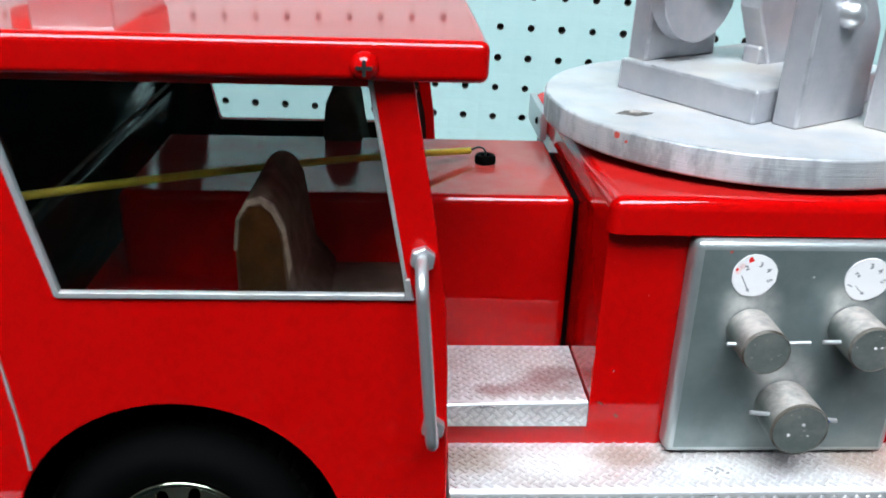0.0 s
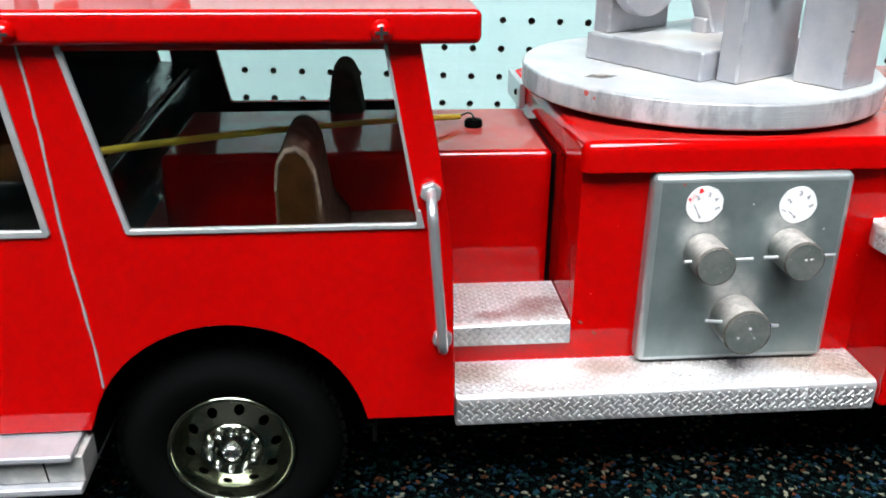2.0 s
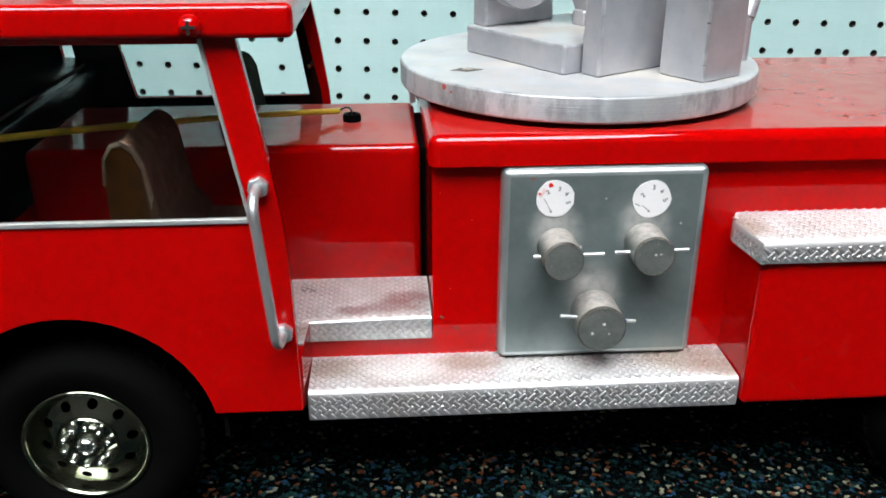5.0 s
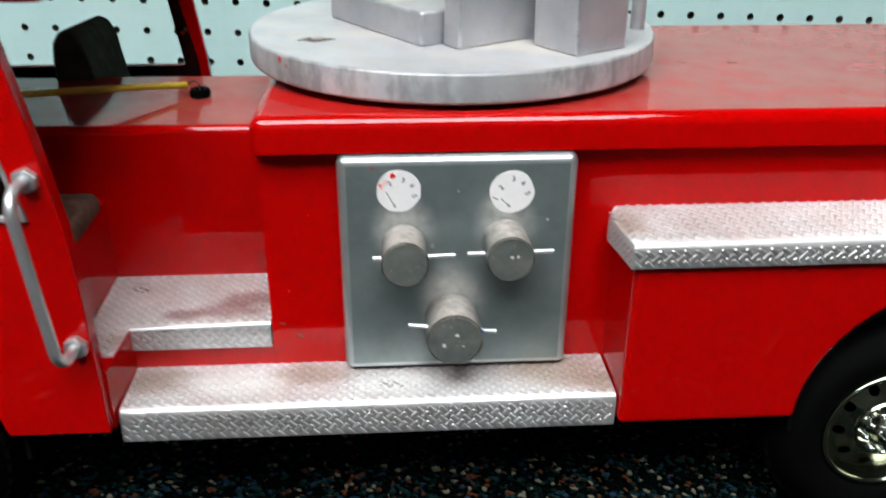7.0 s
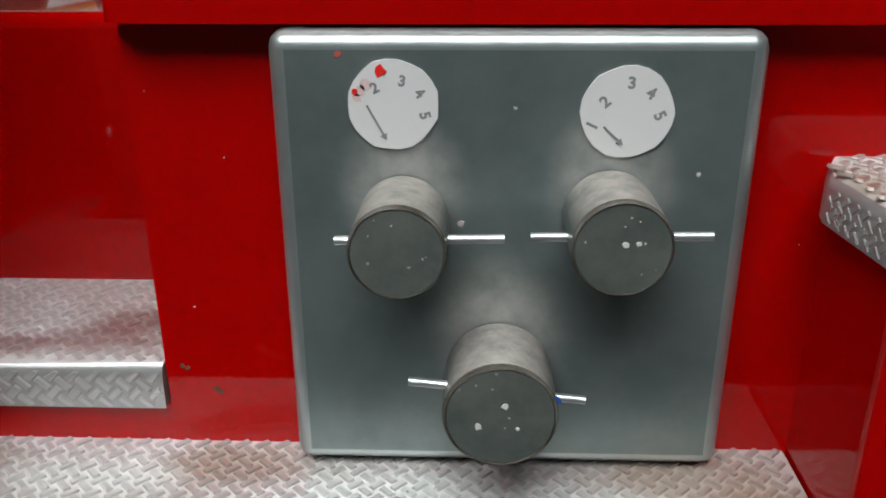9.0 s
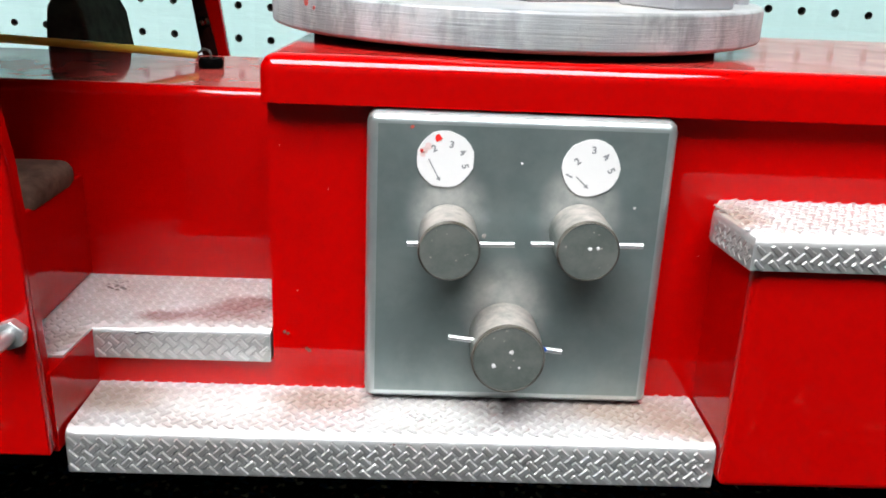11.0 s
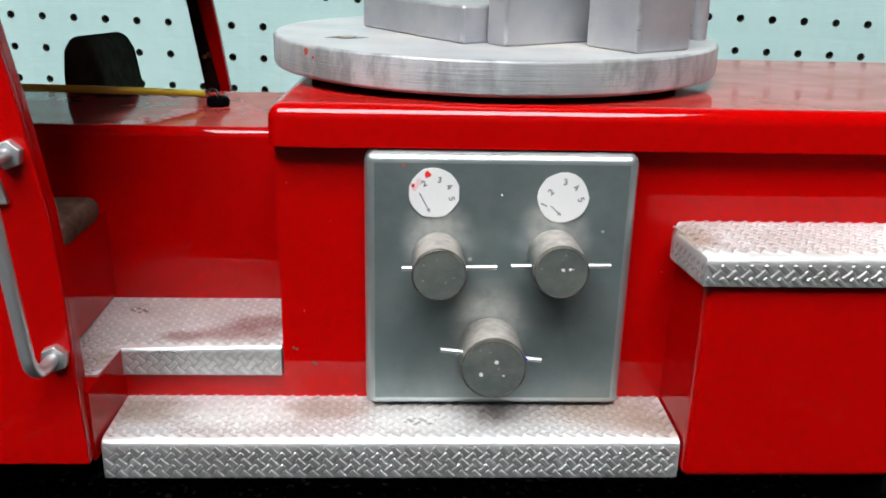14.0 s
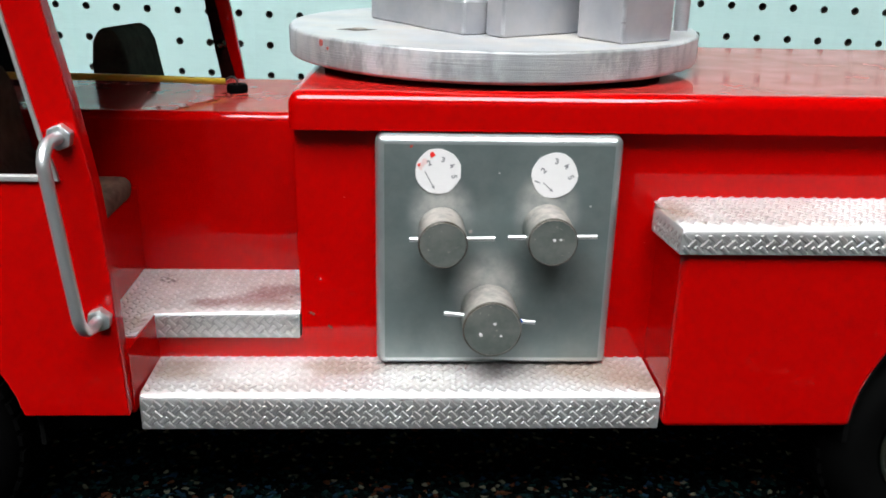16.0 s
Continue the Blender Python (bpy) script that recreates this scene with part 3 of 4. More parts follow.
for x, z in ((HT.x, HT.z), (HB.x, HB.z)):
    hexa = [(x + .0035 * math.cos(math.radians(60 * k + 20)), z + .0035 * math.sin(math.radians(60 * k + 20))) for k in range(6)]
    part("nut", plate(hexa, NEAR - 0.0026, NEAR + 0.0005, "y", bevel=0.0004), ALU, handle, "silver hexagonal nut")

# engine cover between the seats, running back to the pump body
part("engine_cover", boxed(-0.178, -0.0272, 0.0408, mirror_y(0.0408), 0.058, 0.1335, 0.0032, 5), RED, truck, "red box-shaped engine cover, dusty on top", top=RED_DUSTY, flat=0.97)
# Added black box that fills in the shade of the gap here.
part("dark_gap_filler", boxed(-0.0292, -0.0240, 0.0480, mirror_y(0.0480), 0.0585, 0.1300), CHASSIS, truck, "dark filler for the shaded gap between engine cover and pump body")
part("cab_floor", boxed(-0.298, -0.098, NEAR + 0.0045, FAR - 0.0045, 0.0995, 0.1040), RED, truck)
def wheel_well(x, z, r, y0, y1):
    outer, inner = arc(x, z, r + 0.0015, -5, 185, 28), arc(x, z, r, 185, -5, 28)
    w = plate(outer + inner, y0, y1, "y")
    part("wheel_well", w, CHASSIS, truck, "black wheel well")


for wx in (-0.148, 0.194):
    wheel_well(wx, 0.0490, 0.0478, NEAR + 0.0042, 0.0115)
    wheel_well(wx, 0.0490, 0.0478, mirror_y(0.0115), FAR - 0.0042)
part("cab_front", boxed(-0.305, -0.299, NEAR, FAR, 0.057, 0.130), RED, truck)
part("windscreen", boxed(-0.3045, -0.2995, NEAR, FAR, 0.130, 0.1865), DASH, truck, "dark smoked windscreen")
dash = part("dashboard", plate([(-0.298, 0.080), (-0.190, 0.080), (-0.183, 0.142), (-0.190, 0.1435), (-0.298, 0.150)], NEAR + 0.005, FAR - 0.005, "y", bevel=0.001), DASH, truck, "dark dashboard across the cab")

part("dash_edge", rod([(-0.1842, -0.012, 0.1450), (-0.1840, 0.060, 0.1455), (-0.1836, 0.142, 0.1455)], 0.0007, 8), SLOT, dash, "pale worn edge of the dashboard")

# seats
def seat(y0, y1, mat, core, dx, cushion):
    back = [(-0.1290, 0.1045), (-0.1292, 0.140), (-0.1282, 0.1490), (-0.1255, 0.1535), (-0.1220, 0.1545), (-0.1185, 0.1525), (-0.1160, 0.1470), (-0.1145, 0.1360), (-0.1125, 0.1240), (-0.1070, 0.1165), (-0.1040, 0.1045)]
    bm = plate([(x + dx, z - (0 if cushion else 0.0008)) for x, z in back], y0, y1, "y", bevel=0.0018, seg=3)
    for v in bm.verts:
        v.co.z -= 0.0030 * (v.co.z - 0.1045) / 0.05 * (v.co.y - y0) / (y1 - y0)
    s = part("jump_seat", bm, mat, truck, "felt-covered rear-facing jump seat")
    if cushion:
        part("seat_cushion", boxed(-0.110, -0.0820, 0.0040, y1, 0.1060, 0.1141, 0.0034, 4), mat, s, "brown felt seat cushion")
        inner = [(-0.1278, 0.1055), (-0.1280, 0.140), (-0.1270, 0.1480), (-0.1248, 0.1518), (-0.1218, 0.1522), (-0.1192, 0.1500), (-0.1172, 0.1440), (-0.1160, 0.128), (-0.1158, 0.1055)]
        part("seat_core", plate([(x + dx, z) for x, z in inner], y0 - 0.0004, y0 + 0.002, "y"), core, s, "bare brown side of the seat back")
        rim = []
        for (x, z), (bx, bz) in zip(inner[1:8], back[1:8]):
            f = random.uniform(0.15, 0.5)
            rim.append((x * (1 - f) + bx * f, z * (1 - f) + bz * f))
        rim = [(x, z) for x, z in back[1:8]] + rim[::-1]
        part("seat_piping", plate([(x + dx, z) for x, z in rim], y0 - 0.0007, y0 + 0.0012, "y"), PIPING, s, "pale worn edge round the seat back")


seat(-0.0200, 0.0330, SEAT, SEAT_CORE, 0, True)
seat(0.1020, 0.1485, SEAT_BLACK, SEAT_BLACK, 0.0135, False)
front_seat = part("front_seat", plate([(-0.2250, 0.1045), (-0.2250, 0.150), (-0.2215, 0.1555), (-0.2060, 0.1560), (-0.2035, 0.150), (-0.2030, 0.1045)], -0.0190, 0.0300, "y", bevel=0.0015), SEAT_CORE, truck, "brown board front seat")
part("seat_box", boxed(-0.112, -0.0832, -0.0195, 0.0404, 0.0776, 0.1080, 0.0008), RED, truck)

# black grommet and yellow whip
gx, gy = -0.0545, 0.0775
gro = part("grommet", lathe([(0.0001, 0.1334), (0.0036, 0.1334), (0.0039, 0.1340), (0.0039, 0.1356), (0.0034, 0.1366), (0.0016, 0.1366), (0.0014, 0.1356), (0.0001, 0.1356)], (gx, gy, 0), "z", 24), RUBBER, truck, "small black rubber grommet")
part("wire_hook", rod([(gx, gy, 0.1354), (gx, gy, 0.1378), (gx - 0.0008, gy + 0.0008, 0.1388), (gx - 0.0025, gy + 0.0018, 0.1390), (gx - 0.0055, gy + 0.004, 0.1370)], 0.0004, 8), BLACK, gro)
WA, WB = Vector((-0.0600, 0.0815, 0.1368)), Vector((-0.1850, -0.0180, 0.1527))
part("yellow_whip", rod([WA.lerp(WB, t / 8) + Vector((0, 0, 0.0016 * 4 * (t / 8) * (1 - t / 8))) for t in range(9)], 0.0012, 10), YELLOW, truck, "thin yellow plastic whip")

# pump body, its lid and side compartment
part("pump_body", boxed(-0.0245, 0.42, 0.0048, mirror_y(0.0060), 0.056, 0.1385), RED, truck)
lid = bmesh.new()
prism(lid, [(0.0, 0.1372), (mirror_y(0.0) + 0.004, 0.1335), (mirror_y(0.0) + 0.004, 0.1430), (0.0, 0.1485)], -0.0258, 0.42, "x")
bmesh.ops.bevel(lid, geom=[e for e in lid.edges if min(v.co.z for v in e.verts) > 0.1425 or abs(e.verts[0].co.z - e.verts[1].co.z) > 0.005], offset=0.0042, segments=6, affect="EDGES", profile=0.5)
part("body_lid", lid, RED, truck, "red lid with rounded edges, dusty towards the rear", top=RED_WIPED, flat=0.97)

comp = [(0.0872, 0.0505), (0.1462, 0.0505)] + arc(0.194, 0.050, 0.048, 179, 1, 24)[1:-1] + [(0.2418, 0.0505), (0.42, 0.0505), (0.42, 0.1150), (0.0872, 0.1150)]
part("side_compartment", plate(comp, -0.0220, 0.0300, "y", bevel=0.0024, seg=3), RED, truck)
part("side_compartment", plate(comp, mirror_y(0.03), mirror_y(-0.022), "y", bevel=0.0012), RED, truck)
part("chassis", boxed(-0.30, 0.42, 0.012, mirror_y(0.012), 0.030, 0.0580), CHASSIS, truck, "black chassis")

# diamond plate: thin sheet with raised bars
def tread_bars(bm, origin, u, v, n, lu, lv, keep=None, pitch=0.0037, rise=0.00042):
    """Raised bars, turned by turns one way and the other, over a sheet from origin, lu along u and lv along v."""
    o, u, v, n = Vector(origin), Vector(u), Vector(v), Vector(n)
    r2 = math.sqrt(0.5)
    p = pitch * r2
    for j in range(int(lv / pitch * 2) + 1):
        for i in range(int(lu / pitch) + 1):
            a, b = (i + .25 + .5 * (j % 2)) * pitch, (j + .5) * pitch / 2
            if a > lu - 0.0003 or b > lv - 0.0002 or (keep and not keep(a, b)):
                continue
            d, w = ((u + v) * r2, (v - u) * r2)[::1 if j % 2 else -1]
            c = o + u * a + v * b
            L, W, Hh = p * 0.62, p * 0.27, rise
            base = [c + d * L, c + d * L * .90 + w * W, c - d * L * .90 + w * W, c - d * L, c - d * L * .90 - w * W, c + d * L * .90 - w * W]
            tops = [c + d * L * f + w * W * g for f, g in ((.80, .66), (-.80, .66), (-.80, -.66), (.80, -.66))]
            base, tops = ([o + u * min(max((x - o).dot(u), 0), lu) + v * min(max((x - o).dot(v), 0), lv) for x in pts] for pts in (base, tops))
            lo = [bm.verts.new(x) for x in base]
            t = [bm.verts.new(x + n * Hh) for x in tops]
            for f in ((lo[0], lo[1], t[0]), (lo[1], lo[2], t[1], t[0]), (lo[2], lo[3], t[1]), (lo[3], t[2], t[1]), (lo[3], lo[4], t[2]), (lo[4], lo[5], t[3], t[2]), (lo[5], lo[0], t[3]), (lo[0], t[0], t[3]), (t[0], t[1], t[2], t[3])):
                face = bm.faces.new(f)
                face.normal_update()
                if face.normal.dot(n) < 0:
                    face.normal_flip()


def bars(parent, *sheets, mat=None):
    bm = bmesh.new()
    for s in sheets:
        tread_bars(bm, *s)
    p = part("tread_pattern", bm, mat or TREAD_BAR, parent, "raised diamond-plate bars", smooth=False)
    p["kind"] = "stuff"


def bent_edge(bm, r):
    """Round the long front upper edge like bent sheet, the others only a little."""
    def front(e):
        a, b = e.verts[0].co, e.verts[1].co
        return abs(a.x - b.x) > 0.03 and max(a.y, b.y) < min(v.co.y for v in bm.verts) + (0.0001 if r > 0.0019 else 0.03) and min(a.z, b.z) > sum(v.co.z for v in bm.verts) / len(bm.verts)
    main = [e for e in bm.edges if front(e)]
    bmesh.ops.bevel(bm, geom=main, offset=r, segments=4, affect="EDGES", profile=0.5)
    rest = [e for e in bm.edges if len(e.link_faces) == 2 and e.calc_face_angle(0) > 0.9]
    bmesh.ops.bevel(bm, geom=rest, offset=0.0005, segments=2, affect="EDGES", profile=0.5)
    return bm


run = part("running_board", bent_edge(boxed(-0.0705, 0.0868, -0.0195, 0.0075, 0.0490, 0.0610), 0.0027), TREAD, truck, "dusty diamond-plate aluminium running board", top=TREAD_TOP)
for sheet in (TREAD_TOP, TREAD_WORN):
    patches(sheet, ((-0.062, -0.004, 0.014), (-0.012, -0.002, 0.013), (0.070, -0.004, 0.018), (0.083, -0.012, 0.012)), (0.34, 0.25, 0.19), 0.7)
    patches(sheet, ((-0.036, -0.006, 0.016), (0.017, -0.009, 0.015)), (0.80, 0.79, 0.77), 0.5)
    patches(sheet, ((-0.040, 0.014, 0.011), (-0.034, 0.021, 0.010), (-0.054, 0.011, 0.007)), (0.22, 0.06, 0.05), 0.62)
bars(run, ((-0.0700, -0.0195, 0.0495), (1, 0, 0), (0, 0, 1), (0, -1, 0), 0.1565, 0.0098))
bars(run, ((-0.0700, -0.0176, 0.0610), (1, 0, 0), (0, 1, 0), (0, 0, 1), 0.1565, 0.0228), mat=TREAD_WORN)
step = plate([(-0.0250, 0.0036), (-0.0250, 0.0405), (-0.0842, 0.0405), (-0.0842, -0.0130), (-0.0714, -0.0130), (-0.0705, 0.0036)], 0.0686, 0.0772, "z")
bmesh.ops.bevel(step, geom=[e for e in step.edges if min(v.co.z for v in e.verts) > 0.077 and abs(e.verts[0].co.y + e.verts[1].co.y - 0.0072) < 1e-4], offset=0.0022, segments=5, affect="EDGES", profile=0.5)
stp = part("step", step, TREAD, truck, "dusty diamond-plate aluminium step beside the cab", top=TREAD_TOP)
bars(stp, ((-0.0828, -0.0125, 0.0772), (1, 0, 0), (0, 1, 0), (0, 0, 1), 0.0573, 0.0522, lambda a, b: a < 0.0112 or b > 0.0190), mat=TREAD_WORN)
bars(stp, ((-0.0700, 0.0036, 0.0689), (1, 0, 0), (0, 0, 1), (0, -1, 0), 0.0445, 0.0072))
part("step_riser", boxed(-0.0715, -0.0240, 0.0050, 0.0420, 0.0560, 0.0686), RED, truck)
part("step_riser", plate([(-0.0750, -0.0210), (-0.0713, -0.0210), (-0.0703, 0.0078), (-0.0750, 0.0078)], 0.0560, 0.0766, "z"), RED, truck)

shelf = plate([(0.0876, 0.0060), (0.0838, -0.0004), (0.0831, -0.0036), (0.0856, -0.0238), (0.42, -0.0238), (0.42, 0.0060)], 0.1083, 0.1163, "z")
bmesh.ops.bevel(shelf, geom=[e for e in shelf.edges if min(v.co.z for v in e.verts) > 0.116 and max(v.co.y for v in e.verts) < -0.0002], offset=0.0026, segments=4, affect="EDGES", profile=0.5)
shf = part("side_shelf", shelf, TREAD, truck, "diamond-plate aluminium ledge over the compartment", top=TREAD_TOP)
bars(shf, ((0.0836, -0.0210, 0.1163), (1, 0, 0), (0, 1, 0), (0, 0, 1), 0.1535, 0.0258, lambda a, b: a > max(0, (0.0180 - b) * 0.12) + max(0, (b - 0.0206) * 0.62) + 0.0006), mat=TREAD_WORN)
bars(shf, ((0.0862, -0.0238, 0.1086), (1, 0, 0), (0, 0, 1), (0, -1, 0), 0.15, 0.0056))
bars(shf, ((0.0832, -0.0042, 0.1086), (0.1228, -0.9924, 0), (0, 0, 1), (-0.9924, -0.1228, 0), 0.0190, 0.0056, None, 0.0027, 0.00016), mat=TREAD_END)

# pump panel
panel = part("pump_panel", boxed(-0.0004, 0.0728, -0.0025, 0.0062, 0.0621, 0.1366, 0.0027, 3), PANEL, truck, "grey silver pump control panel", edge=PANEL_EDGE)


def valve(x, z, r, pin):
    k = part("valve", lathe([(r * .98, -0.003), (r, -0.012), (r * .98, -0.0166), (r * .93, -0.0172), (0.0001, -0.0172)], (x, 0, z), "y", 40), KNOB, panel, "dull round valve knob with dust on top")
    part("knob_rim", lathe([(r * .985, -0.0160), (r * 1.005, -0.0166), (r * .990, -0.0172), (r * .955, -0.01735), (r * .950, -0.0171)], (x, 0, z), "y", 40, caps=False), KNOB_RIM, k, "thin dirty brown rim round the knob face")
    part("cross_pin", rod([pin[0], pin[1]], 0.0007, 10), ALU, k, "thin bright cross pin")


valve(0.0194, 0.1081, 0.0071, ((0.0098, -0.0115, 0.1078), (0.0347, -0.0115, 0.1083)))
valve(0.0509, 0.1091, 0.0072, ((0.0385, -0.0115, 0.1086), (0.0647, -0.0115, 0.1090)))
valve(0.0345, 0.0815, 0.0088, ((0.0203, -0.0125, 0.0848), (0.0478, -0.0125, 0.0818)))


def gauge(x, z, r, spots):
    pts = [(x + r * random.uniform(.97, 1.03) * math.cos(2 * math.pi * k / 22), z + r * random.uniform(.97, 1.03) * math.sin(2 * math.pi * k / 22)) for k in range(22)]
    return part("gauge", plate(pts, -0.0029, -0.0023, "y"), PAPER, panel, "hand-cut white paper gauge dial")


def lettering(text, x, y, z, size, turn, mat, parent):
    """Upright drawn characters on a face that looks towards -y."""
    cu = bpy.data.curves.new("digit", "FONT")
    cu.offset = 0.00009
    cu.body, cu.size, cu.align_x, cu.align_y = text, size, "CENTER", "CENTER"
    tmp = new("digit", cu)
    me = bpy.data.meshes.new_from_object(tmp.evaluated_get(bpy.context.evaluated_depsgraph_get()))
    bpy.data.objects.remove(tmp)
    me.transform(pose(x, y, z, 90) @ pose(0, 0, 0, 0, 0, turn))
    me.materials.clear()
    me.materials.append(mat)
    ob = new("digit", me)
    ob.parent = parent


def needle(x0, z0, x1, z1, parent):
    d = Vector((x1 - x0, z1 - z0))
    n = Vector((-d.y, d.x)).normalized()
    a, b = Vector((x0, z0)), Vector((x1, z1))
    q = b - d.normalized() * 0.0010
    pts = [a - n * .00014, q - n * .00016, q - n * .00055, b, q + n * .00055, q + n * .00016, a + n * .00014]
    part("needle", plate([tuple(p) for p in pts], -0.00305, -0.0028, "y"), INK, parent, "pencilled dial needle")


def spot(name, x, z, r, y, mat, parent, label):
    pts = [(x + r * random.uniform(.6, 1.2) * math.cos(2 * math.pi * k / 9), z + r * random.uniform(.6, 1.2) * math.sin(2 * math.pi * k / 9)) for k in range(9)]
    part(name, plate(pts, y - 0.00012, y + 0.0002, "y"), mat, parent, label)


K = 0.0068 / 135
g1 = gauge(0.0181, 0.1259, 0.0068, ())
g2 = gauge(0.0525, 0.1250, 0.0069, ())
for text, u, v, turn in (("2", -52, 50, 25), ("3", 28, 70, -10), ("4", 78, 35, -45), ("5", 93, -30, -75)):
    lettering(text, 0.0181 + u * K, -0.00295, 0.1259 + v * K, 0.0022, turn, INK, g1)
for text, u, v, turn in (("1", -98, -40, 65), ("2", -65, 30, 40), ("3", 8, 85, 0), ("4", 65, 55, -25), ("5", 95, -10, -60)):
    lettering(text, 0.0525 + u * K, -0.00295, 0.1250 + v * K, 0.0024, turn, INK, g2)
needle(0.0181 - 77 * K, 0.1259, 0.0181 - 20 * K, 0.1259 - 105 * K, g1)
needle(0.0525 - 65 * K, 0.1250 - 43 * K, 0.0525 - 5 * K, 0.1250 - 98 * K, g2)
spot("paint_spot", 0.0181 - 36 * K, 0.1259 + 100 * K, 0.0009, -0.0029, RED_INK, g1, "small red paint spot")
spot("paint_spot", 0.0181 - 112 * K, 0.1259 + 40 * K, 0.0005, -0.0029, RED_INK, g1, "small red paint spot")
for u, v, r in ((-95, 42, 0.0011), (-78, 62, 0.0010), (-105, 20, 0.0008)):
    spot("paint_smear", 0.0181 + u * K, 0.1259 + v * K, r, -0.00280, PINK_SMEAR, g1, "pale pink smear of paint")
for x, z, r in ((0.0352, 0.0835, 0.0006), (0.0312, 0.0798, 0.0006), (0.0372, 0.0795, 0.0003), (0.0512, 0.1098, 0.0005), (0.0530, 0.1100, 0.0004)):
    spot("paint_fleck", x, z, r, -0.0172, PAPER, panel, "pale fleck on a knob")
for kx, kz, kr in ((0.0193, 0.1085, 0.0060), (0.0508, 0.1095, 0.0060), (0.0342, 0.0826, 0.0072)):
    for k in range(7):
        fa, fr = random.uniform(0, 6.28), kr * math.sqrt(random.uniform(0.05, 1))
        spot("paint_fleck", kx + fr * math.cos(fa), kz + fr * math.sin(fa), random.uniform(0.0001, 0.00022), -0.0172, KNOB_DUST, panel, "pale fleck on a knob")
spot("paint_fleck", 0.0640, 0.1155, 0.0004, -0.0025, PAPER, panel, "pale fleck")
spot("paint_chip", 0.0283, 0.1072, 0.0006, -0.0025, KNOB_DUST, panel, "pale chip beside a knob")
spot("paint_fleck", 0.0362, 0.1255, 0.0003, -0.0025, PAPER, panel, "pale fleck")
spot("paint_fleck", 0.0428, 0.0838, 0.0008, -0.0160, BLUE_INK, panel, "small blue paint fleck")
spot("paint_spot", 0.0102, 0.1333, 0.0005, -0.0025, RED_CHIP, panel, "small red paint spot")

for x, z, r in ((-0.0215, 0.0768, 0.0005), (-0.0206, 0.0764, 0.0005), (-0.0158, 0.0722, 0.0005), (-0.0152, 0.0716, 0.0006)):
    spot("scuff", x, z, r, 0.0048, SCUFF, truck, "small brown scuff in the paint")

for x, z, r in ((-0.0217, 0.1262, 0.00012), (-0.0101, 0.1155, 0.00012), (-0.0180, 0.0886, 0.0002), (0.0835, 0.1013, 0.00012)):
    spot("paint_fleck", x, z, r, 0.0048, KNOB_DUST, truck, "pale fleck in the red paint")

# turntable and turret
turn = part("turntable", lathe([(0.0001, 0.1500), (0.0712, 0.1500), (0.0727, 0.1505), (0.0731, 0.1513), (0.0731, 0.1591), (0.0723, 0.1600), (0.0001, 0.1600)], (0.0395, 0.0762, 0), "z", 96), TURN_EDGE, truck, "thick silver-painted round turntable with worn edge", top=SILVER_TOP)
TU, TV, TO = Vector((0.848, 0.530, 0)), Vector((0.530, -0.848, 0)), Vector((0.0340, 0.0410, 0.1600))


def turned(bm):
    m = Matrix(((TU.x, TV.x, 0, TO.x), (TU.y, TV.y, 0, TO.y), (0, 0, 1, TO.z), (0, 0, 0, 1)))
    bmesh.ops.transform(bm, matrix=m, verts=bm.verts)
    bmesh.ops.recalc_face_normals(bm, faces=bm.faces)
    return bm


part("base_plate", turned(boxed(-0.0078, 0.072, -0.0615, -0.0012, 0, 0.0112, 0.0010)), SILVER, turn, top=SILVER_TOP, edge=WORN_EDGE)
cheek = [(0.000, 0), (0.038, 0), (0.0375, 0.030), (0.029, 0.043), (0.001, 0.043)]
near_plate = part("side_plate", turned(plate(cheek, 0.0, 0.0093, "y", bevel=0.0010)), SILVER, turn, top=SILVER_TOP, edge=WORN_EDGE)
part("side_plate", turned(plate([(u - 0.005, max(z, 0.0111)) for u, z in cheek], -0.0610, -0.0520, "y", bevel=0.0010)), SILVER, turn, top=SILVER_TOP, edge=WORN_EDGE)
part("pivot_bolt", turned(lathe([(0.0045, 0.0092), (0.0045, 0.0113), (0.0036, 0.0133), (0.0018, 0.0143), (0.0001, 0.0145)], (0.0160, 0, 0.0355), "y", 24)), ALU, near_plate, "bright domed pivot bolt")
part("upright_post", turned(boxed(0.0243, 0.0465, 0.0172, 0.0380, 0, 0.041, 0.0010)), SILVER, turn, top=SILVER_TOP, edge=WORN_EDGE)
for u in (0.0315, 0.0390):
    part("thin_pin", turned(rod([(u, 0.0275, 0.0405), (u, 0.0275, 0.055)], 0.0014, 10)), ALU, turn)
part("elevation_wheel", turned(lathe([(0.0190, -0.0490), (0.0194, -0.0484), (0.0194, -0.0431), (0.0190, -0.0425), (0.0030, -0.0425), (0.0028, -0.0460), (0.0001, -0.0460)], (0.0092, 0, 0.0377), "y", 56)), SILVER, turn, top=SILVER_TOP)
part("lift_arm", turned(plate([(0.034, 0.0110), (0.045, 0.0110), (0.058, 0.050), (0.034, 0.050), (0.024, 0.037), (0.0235, 0.032)], -0.037, -0.028, "y", bevel=0.0008)), SILVER, turn, top=SILVER_TOP, edge=WORN_EDGE)
part("lift_beam", turned(plate([(0.010, 0.0350), (0.060, 0.0465), (0.060, 0.0510), (0.010, 0.0395)], -0.0415, -0.0375, "y", bevel=0.0006)), SILVER, turn, top=SILVER_TOP)
part("stop_block", turned(boxed(0.029, 0.0365, -0.0365, -0.029, 0.0110, 0.0175, 0.0010)), SILVER, turn, top=SILVER_TOP, edge=WORN_EDGE)
